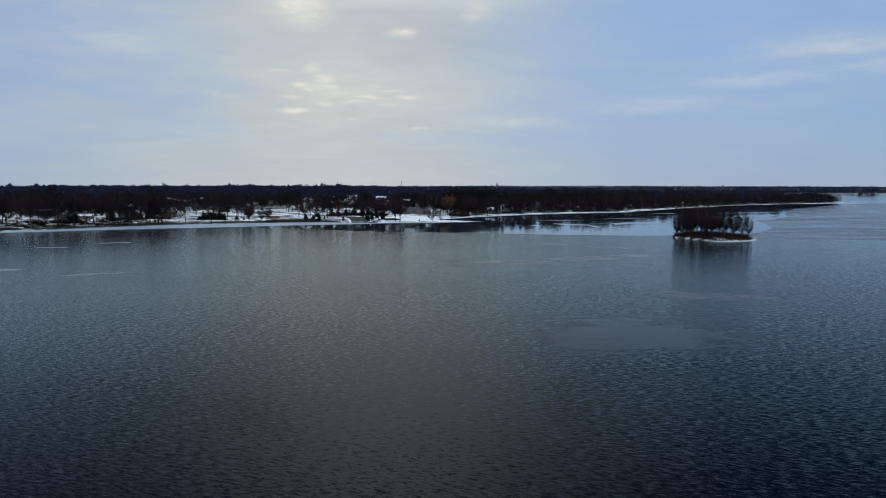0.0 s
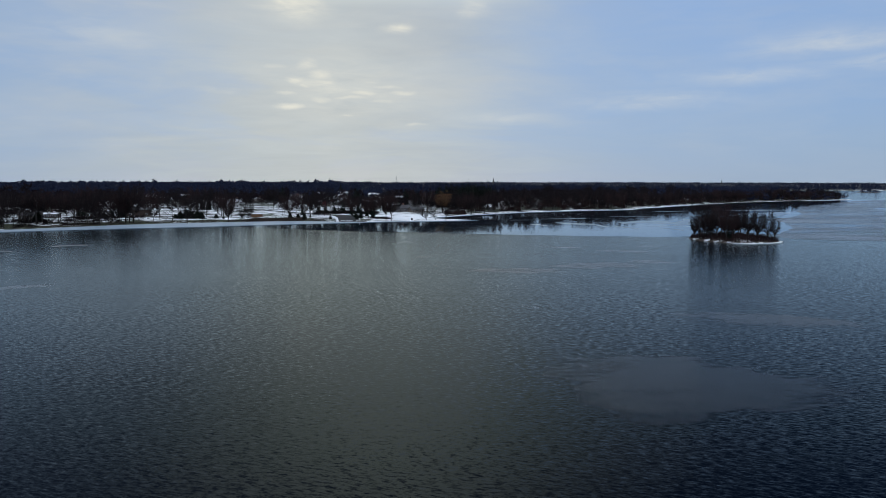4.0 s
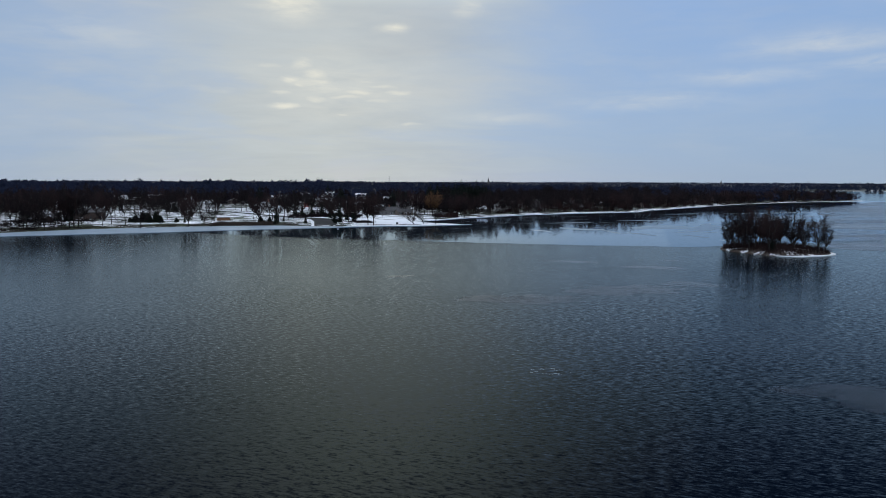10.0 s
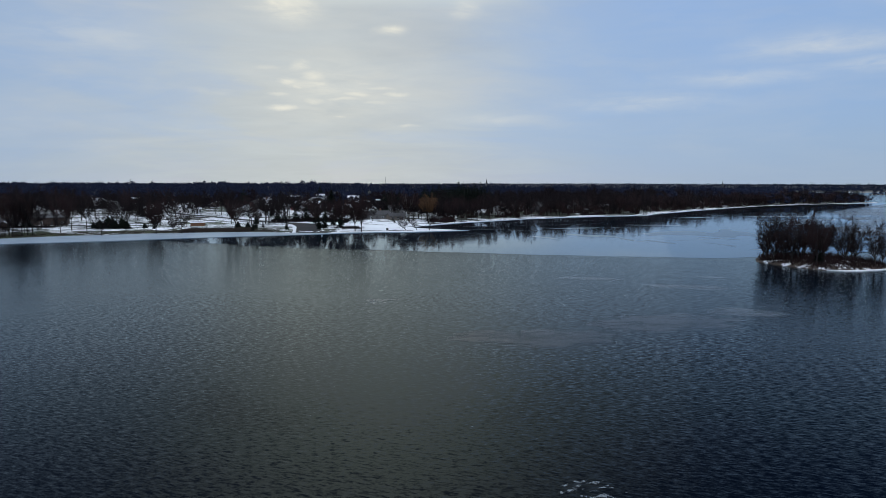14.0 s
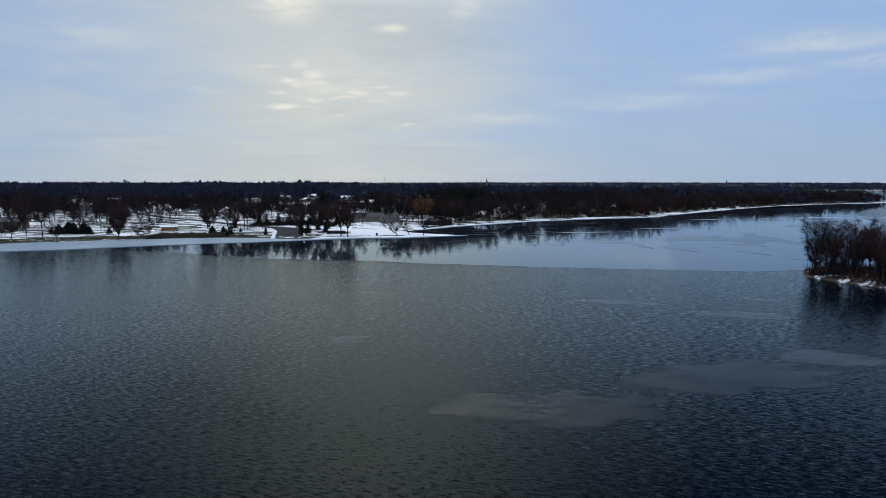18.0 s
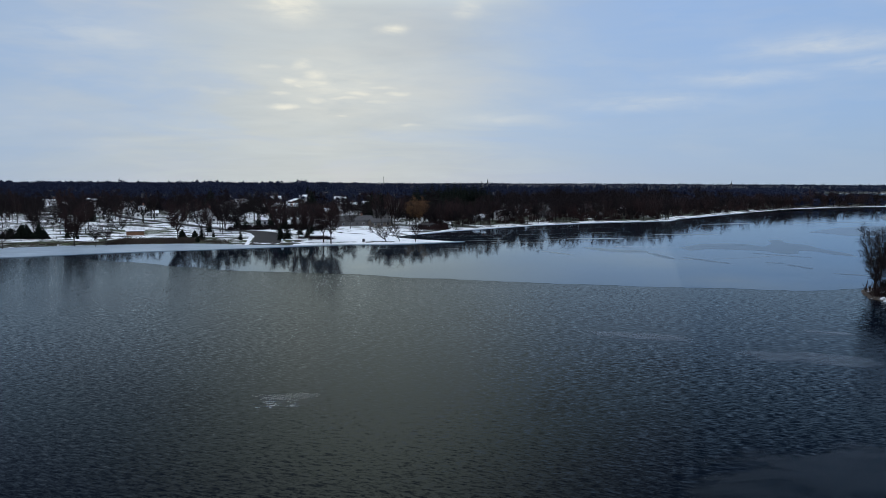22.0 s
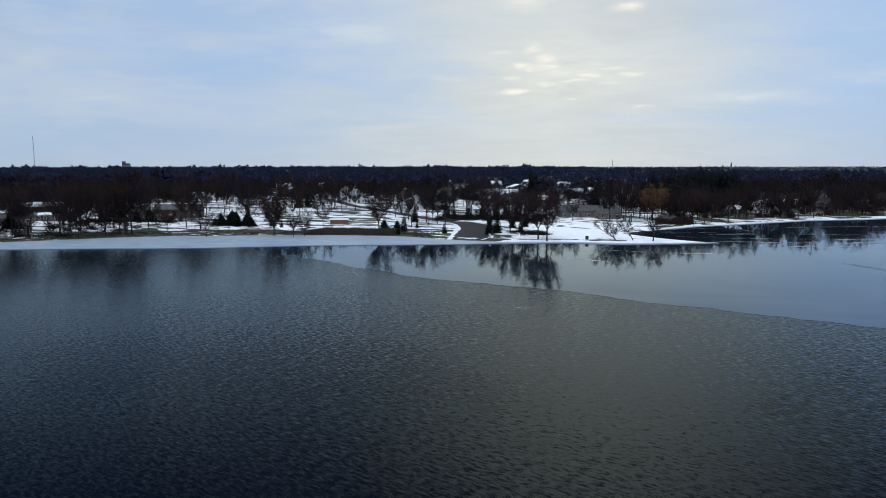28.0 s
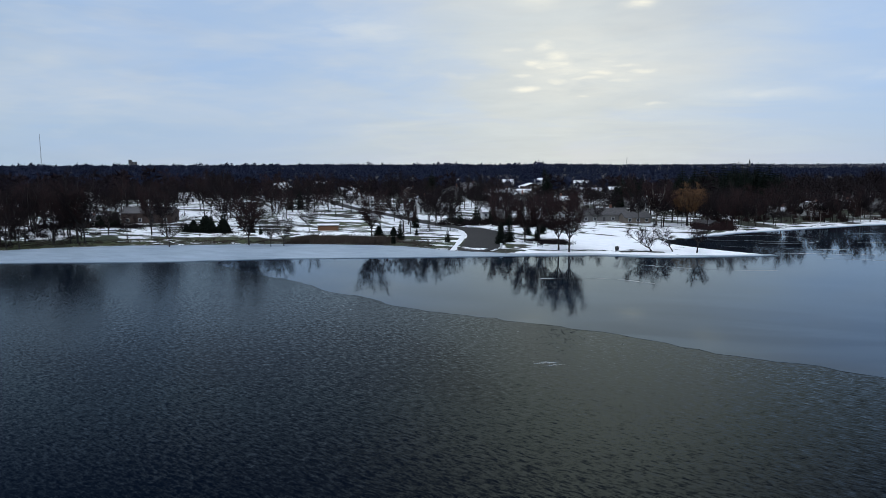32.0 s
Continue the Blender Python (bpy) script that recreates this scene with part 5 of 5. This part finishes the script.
house(-213, 519, 20, [(0, 0, 21, 9, 4.6, 2.0, "dark_wall", "roof", False, dict(windows=(4, 1)))], "dark red-brown house behind the park trees")
house(-127, 517, 22, [(0, 0, 7.6, 4.2, 2.2, 0.5, "brown_wall", "roof", True, dict(windows=(0, 1), door=False))], "low brown wooden shed with snow on its roof", False, "shed", "shed")
house(11, 578, -38, [(0, 0, 8, 6, 2.2, 1.0, "dark_wall", "roof", False, dict(windows=(3, 1)))], "small dark brown boathouse at the head of the cove", False, "boathouse", "boathouse")
house(-226, 498, 18, [(0, 0, 13, 8, 2.8, 1.8, "dark_wall", "roof", False, dict(windows=(3, 1))), (2, -5, 4, 3, 2.4, 1.4, "dark_wall", "roof", True, dict(side_gable=False, windows=(0, 1), door=False))], "low dark house with a small snowy porch gable")
house(-257, 487, 18, [(0, 0, 15, 7, 2.6, 1.2, "dark_wall", "roof", True, dict(windows=(6, 1), door=False))], "low dark building with a row of pale windows")
for x, y, turn, w, h, kind in [(-114, 714, 10, 13, 2.9, "white_wall"), (-97, 677, 25, 10, 2.7, "tan_wall"), (-163, 825, 15, 14, 3.0, "white_wall"), (-147, 892, 5, 13, 5.0, "white_wall"), (-115, 828, -10, 12, 2.8, "grey_wall"),
                               (-80, 893, 5, 13, 5.0, "white_wall"), (-61, 803, 12, 14, 2.9, "grey_wall"), (-18, 696, 15, 9, 2.8, "white_wall"), (-80, 583, 30, 9, 2.6, "white_wall"), (-135, 632, 25, 9, 2.8, "white_wall"), (-278, 792, 10, 14, 5.0, "white_wall"),
                               (83, 697, -35, 11, 2.8, "white_wall"), (-196, 896, 15, 14, 5.0, "white_wall"), (-171, 858, 8, 12, 2.9, "tan_wall"), (-124, 938, 12, 13, 5.0, "white_wall"), (-302, 764, 30, 12, 5.0, "white_wall"),
                               (-216, 712, 28, 12, 4.8, "white_wall"), (-240, 770, 20, 12, 2.9, "grey_wall"), (120, 715, -30, 12, 2.8, "white_wall"), (165, 742, -35, 11, 2.8, "tan_wall"), (215, 790, -30, 12, 2.8, "white_wall"), (45, 640, -35, 9, 2.6, "grey_wall")]:
    house(x, y, turn, [(0, 0, w, 8.5, h, 2.4, kind, "roof", True, dict(windows=(4, 2 if h > 4 else 1)))], "%s house with a thick white snow roof" % kind.split("_")[0])
r = random.Random(77)
walls = ["white_wall", "grey_wall", "tan_wall", "white_wall", "grey_wall", "dark_wall"]
for x, y in [(-150, 742), (-158, 800), (-97, 720), (-63, 766), (-40, 772), (-136, 840), (-85, 660), (-60, 640), (-150, 690), (-225, 690), (-290, 640), (-330, 600), (-60, 690), (60, 650), (95, 680),
             (130, 690), (160, 705), (200, 750), (240, 800), (290, 850), (330, 890), (-350, 480), (-385, 560), (400, 945), (-120, 770), (-110, 820), (-190, 760), (-20, 640), (-330, 440)]:
    w, two = r.uniform(10, 15), r.random() < 0.45
    kind = r.choice(walls)
    house(x, y, r.uniform(5, 40) if x < 0 else r.uniform(-45, -25), [(0, 0, w, r.uniform(7.5, 9.5), 5.0 if two else 2.8, r.uniform(2.0, 3.2), kind, "roof", r.random() < 0.7, dict(side_gable=r.random() < 0.6, windows=(4, 2 if two else 1)))],
          "%s %s-storey house with a %s roof among bare trees" % (kind.split("_")[0], "two" if two else "one", "shingled"), r.random() < 0.6)


# ---- landmarks on the skyline ----
def high_rise():
    ob = thing("tower_block", (-1613, 2017, ground_at(-1613, 2017)), 30, "grey square tower block rising above far trees", "building")
    part("wall", boxed(-6, 0, 0, 8, 14, 30, 0.1), M["roof"], ob)
    part("wing", boxed(5, 0, 0, 14, 14, 24, 0.1), M["roof"], ob)
    for fl in range(7):
        for k in range(6):
            win = part("window", boxed(-9 + k * 4.2, -7.05, 2 + fl * 2.9, 2.0, 0.12, 1.5, 0.02), M["trim"], ob)
            part("pane", boxed(-9 + k * 4.2, -7.09, 2.1 + fl * 2.9, 1.75, 0.1, 1.3), M["glass"], win)


def steeple(x, y, top, wide):
    z = ground_at(x, y)
    ob = thing("church", (x, y, z), 10, "dark church steeple above the far trees", "church")
    part("tower", boxed(0, 0, 0, wide, wide, top - z - wide * 1.6, 0.1), M["grey_wall"], ob)
    bm = bmesh.new()
    bmesh.ops.create_cone(bm, cap_ends=True, segments=8, radius1=wide * 0.62, radius2=0.05, depth=wide * 2.4, matrix=Matrix.Translation((0, 0, top - z - wide * 0.4)))
    part("spire", bm, M["roof"], ob)


def mast(x, y, base, top, wide, label):
    ob = thing("radio_mast", (x, y, base), 0, label, "mast")
    s = Soup()
    for a in (0, 2.1, 4.2):
        s.tube([(wide * math.cos(a), wide * math.sin(a), 0), (wide * 0.5 * math.cos(a), wide * 0.5 * math.sin(a), top - base)], [0.28, 0.2], 4)
    part("leg", s.mesh("leg", M["steel"]), None, ob)
    s = Soup()
    n = int((top - base) / 4)
    for k in range(n):
        for j in range(3):
            a, b = 2.1 * j, 2.1 * (j + 1)
            w0, w1 = wide * (1 - 0.5 * k / n), wide * (1 - 0.5 * (k + 1) / n)
            s.tube([(w0 * math.cos(a), w0 * math.sin(a), k * 4.0), (w1 * math.cos(b), w1 * math.sin(b), k * 4 + 4.0)], [0.14, 0.14], 3)
    part("lattice", s.mesh("lattice", M["steel"]), None, ob)


high_rise()
steeple(971, 2395, 27, 5)
steeple(180, 2300, 33, 4)
mast(-138, 2295, ground_at(-138, 2295), 42, 1.2, "thin grey radio mast on the skyline")
mast(-1990, 2020, ground_at(-1990, 2020), 125, 1.6, "tall slender lattice radio mast far away")


# ---- ice patches on the lake ----
def patch(x, y, rx, ry, turn, mat, label, seed, top=0.015, ragged=1.0):
    pts = []
    for k in range(72):
        a = k / 72 * 2 * math.pi
        q = 1 + ragged * 0.35 * noise.noise((math.cos(a) * 1.6, math.sin(a) * 1.6, seed)) + ragged * 0.16 * noise.noise((math.cos(a) * 5, math.sin(a) * 5, seed))
        u, v = rx * q * math.cos(a), ry * q * math.sin(a)
        c, s = math.cos(radians(turn)), math.sin(radians(turn))
        pts.append((x + u * c - v * s, y + u * s + v * c))
    rings = (1.0, 0.85, 0.65, 0.35)
    verts = [(x + (px - x) * q, y + (py - y) * q, top) for q in rings for px, py in pts] + [(x, y, top)]
    faces = []
    for r in range(len(rings)):
        for k in range(72):
            a, b = r * 72 + k, r * 72 + (k + 1) % 72
            faces += [(a, b, b + 72), (a, b + 72, a + 72)] if r < len(rings) - 1 else [(a, b, len(verts) - 1)]
    me = mesh_of("ice_patch", verts, faces, M[mat])
    att = me.attributes.new("middle", "FLOAT", "POINT")
    att.data.foreach_set("value", np.repeat([0.0, 0.45, 0.8, 1.0, 1.0], [72, 72, 72, 72, 1]).astype(np.float32))
    return tagged(new("ice_patch", me), label, "ice", "ice patches")


GREY = "thin grey patch of skim ice on open water"
for k, (x, y, rx, ry, turn, mat) in enumerate([
        (54, 251, 17, 8, 6, "skim"), (24, 238, 17, 7, 4, "skim"), (72, 261, 8, 5, -20, "pale"), (72, 295, 13, 4.2, -18, "pale"), (51, 310, 11, 3, -16, "pale"), (86, 313, 5, 1.6, -20, "pale"), (-4.8, 276.2, 5.0, 1.5, 2, "pale"), (-5.4, 273, 4.0, 2.2, 10, "flecked"),
        (32.5, 122.5, 19, 15, -10, "skim"), (65, 165, 17, 7, -16, "skim"), (-106, 206, 10, 3.4, 24, "pale"), (-140, 216, 8, 2.4, 10, "skim"), (164, 324, 8, 1.2, -22, "pale"), (200, 364, 16, 1.6, -9, "flecked"), (192, 390, 15, 1.6, -34, "pale"),
        (230, 350, 22, 2.0, -20, "pale"), (21, 179, 3.4, 2.2, 0, "flecked"), (25, 131, 5, 3, 0, "flecked"), (24, 239, 9, 4.5, 0, "flecked"), (-168, 294, 6, 2.4, 10, "dark"), (-152, 318, 7, 3, 30, "dark"), (-16, 372, 3.4, 1.4, 0, "flecked")]):
    if mat == "dark":
        patch(x, y, rx, ry, turn, "wet", "dark patch of clear new ice", k + 0.5)
    else:
        patch(x, y, rx, ry, turn, mat, GREY if mat == "skim" else "pale frosted sliver of drifting ice" if mat == "pale" else "broken white flecks of drifting ice", k + 0.5)


def lead(outline, seed):
    """A pool of rippled water whose edge follows the cracks of the ice."""
    me = bpy.data.meshes.new("lead")
    bm = bmesh.new()
    bm.faces.new([bm.verts.new((px, py, 0.035)) for px, py in rough_line(outline + outline[:1], 2.0, 0.5, seed)[:-1]])
    bm.normal_update()
    if bm.faces[:][0].normal.z < 0:
        bmesh.ops.reverse_faces(bm, faces=bm.faces[:])
    bm.to_mesh(me)
    bm.free()
    me.materials.append(M["lead"])
    return tagged(new("lead", me), "dull grey lead of rippled water in the ice", "water", "leads in the ice")


lead([(117, 476), (131, 491), (144, 496), (152, 492), (154, 479), (165, 494), (171, 511), (179, 515), (173, 498), (177, 487), (173, 468), (174, 452), (170, 441), (166, 450), (166, 460), (161, 464), (154, 452), (147, 453),
      (146, 463), (136, 467), (127, 471), (116, 462)], 61)
lead([(76, 476), (80, 476), (87, 468), (98, 462), (97, 456), (88, 455), (81, 461), (77, 470)], 62)
lead([(220, 565), (251, 597), (274, 612), (295, 624), (299, 614), (254, 548), (242, 543), (228, 543), (225, 557)], 63)
lead([(177, 441), (186, 449), (196, 447), (192, 430), (178, 415), (168, 418), (170, 432)], 64)
for k, (x, y, rx, turn) in enumerate([(98, 443, 10.8, -88), (109, 429, 10.3, -68), (143, 447, 9, -47), (130, 421, 2.5, -20), (133, 411, 5.6, -75), (138, 392, 4.0, -34), (209, 641, 20.8, 20), (285, 658, 38.1, 13), (145, 548, 15.6, -4),
                                      (62, 452, 7, -60), (90, 520, 16, 8)]):
    patch(x, y, rx, 1.1 + 0.05 * rx, turn, "lead", "narrow dark crack of open water in the ice", k + 30.5, 0.036, 1.6)


# ---- small things on the shore ----
def litter_bin():
    ob = thing("litter_bin", (-17, 493.8, ground_at(-17, 493.8)), 8, "squat dark rubbish bin on the snowy spit", "bin")
    bm = bmesh.new()
    bmesh.ops.create_cone(bm, cap_ends=True, segments=14, radius1=0.55, radius2=0.62, depth=1.0, matrix=Matrix.Translation((0, 0, 0.5)))
    part("drum", bm, M["dark_paint"], ob)
    bm = bmesh.new()
    bmesh.ops.create_cone(bm, cap_ends=True, segments=14, radius1=0.66, radius2=0.4, depth=0.3, matrix=Matrix.Translation((0, 0, 1.15)))
    part("lid", bm, M["dark_paint"], ob)


def bench(x, y, turn):
    ob = thing("park_bench", (x, y, ground_at(x, y)), turn, "dark wooden park bench facing the lake", "bench", "benches")
    for k in range(3):
        part("seat_slat", boxed(0, -0.18 + k * 0.18, 0.44, 1.8, 0.14, 0.05, 0.01), M["dark_paint"], ob)
    for k in range(2):
        part("back_slat", boxed(0, 0.32, 0.62 + k * 0.2, 1.8, 0.05, 0.15, 0.01), M["dark_paint"], ob)
    for sx in (-0.75, 0.75):
        part("leg", boxed(sx, 0.05, 0, 0.08, 0.55, 0.46, 0.01), M["steel"], ob)


litter_bin()
bench(-38, 506, 10)
bench(-40.5, 494, 12)
ob = thing("ramp_post", (-51.5, 488, ground_at(-51.5, 488)), 0, "short white post capped with snow by the ramp", "post")
part("post", boxed(0, 0, 0, 0.7, 0.6, 1.3, 0.08), M["trim"], ob)
part("snow_cap", boxed(0, 0, 1.3, 0.85, 0.75, 0.25, 0.1), M["snow"], ob)


# ---- frost lines and a stake on the cove's dark ice ----
def frost_line(line, width, seed):
    pts = dense(smooth(line, 3), 1.0)
    verts, faces = [], []
    for k, (x, y) in enumerate(pts):
        x0, y0 = pts[max(0, k - 1)]
        x1, y1 = pts[min(len(pts) - 1, k + 1)]
        d = math.hypot(x1 - x0, y1 - y0)
        w = width * (0.5 + 0.5 * abs(noise.noise((x * 0.3, y * 0.3, seed))) * 2)
        for q in (-1, 1):
            verts.append((x - (y1 - y0) / d * w * q / 2, y + (x1 - x0) / d * w * q / 2, 0.045))
        if k:
            a = 2 * k
            faces.append((a - 2, a, a + 1, a - 1))
    return tagged(new("frost_line", mesh_of("frost_line", verts, faces, M["frost_line"])), "thin curved line of white frost on dark ice", "ice", "frost lines in the cove")


M["frost_line"] = material("line_frost", ice_build((0.16, 0.19, 0.23), (0.42, 0.46, 0.50), 0.6, 0.34))
for k, (line, width) in enumerate([
        ([(12, 550), (24, 559), (38, 561), (48, 549), (42, 537), (26, 533)], 0.8), ([(8, 537), (22, 541), (36, 540), (46, 544)], 0.6), ([(14, 521), (34, 519), (60, 525), (90, 532)], 0.7),
        ([(28, 507), (60, 512), (98, 520), (128, 530)], 0.8), ([(58, 545), (90, 553), (122, 568)], 0.7), ([(40, 498), (70, 500), (96, 508)], 0.6), ([(60, 575), (84, 588), (120, 600)], 0.6),
        ([(-10, 470), (10, 466), (24, 470)], 0.5), ([(-30, 440), (-16, 446), (-4, 441)], 0.5), ([(90, 480), (120, 476), (150, 486)], 0.6), ([(100, 430), (128, 436), (150, 450)], 0.7)]):
    frost_line(line, width, k + 0.3)
ob = thing("marker_stake", (26.5, 521, 0.0), 0, "thin upright stake frozen into the cove ice", "stake")
s_stake = Soup()
s_stake.tube([(0, 0, -0.2), (0.03, 0, 1.2), (0.02, 0.02, 2.6)], [0.09, 0.08, 0.06], 6)
part("stake", s_stake.mesh("stake", M["bark"]), None, ob)


# ---- stones and tufts along the beach ----
def beach_stones():
    g = np.random.default_rng(91)
    line = np.array(dense(LEFT_SHORE[5:17], 0.8))
    s_rock = Soup()
    for x, y in line:
        if g.random() < 0.75:
            r = g.uniform(0.15, 0.5)
            px, py = x + g.normal(0, 0.5), y + 1.0 + g.normal(0, 0.8)
            n = 6
            ring = [(px + r * math.cos(j * 6.283 / n) * g.uniform(0.7, 1.2), py + r * math.sin(j * 6.283 / n) * g.uniform(0.7, 1.2), ground_at(px, py) - 0.05 + g.uniform(0, 0.1)) for j in range(n)]
            top = [(px + (a - px) * 0.55, py + (b - py) * 0.55, c + r * g.uniform(0.6, 0.9)) for a, b, c in ring]
            f = []
            for j in range(n):
                k = (j + 1) % n
                f += [(j, k, n + k), (j, n + k, n + j)]
            f += [(n, n + j, n + j + 1) for j in range(1, n - 1)]
            s_rock.add(ring + top, f)
    tagged(new("beach_stones", s_rock.mesh("beach_stones", M["stone"])), "dark stones strewn along the top of the beach", "stones", kind="stuff")


beach_stones()
x, y = scatter(np.random.default_rng(93), 5000, -260, -75, 380, 500, 2, 14)
thicket("dead_grass", 6000, x, y, 0.12, 0.45, "tufts of dead grass and reeds on the bank", 56, "brush")
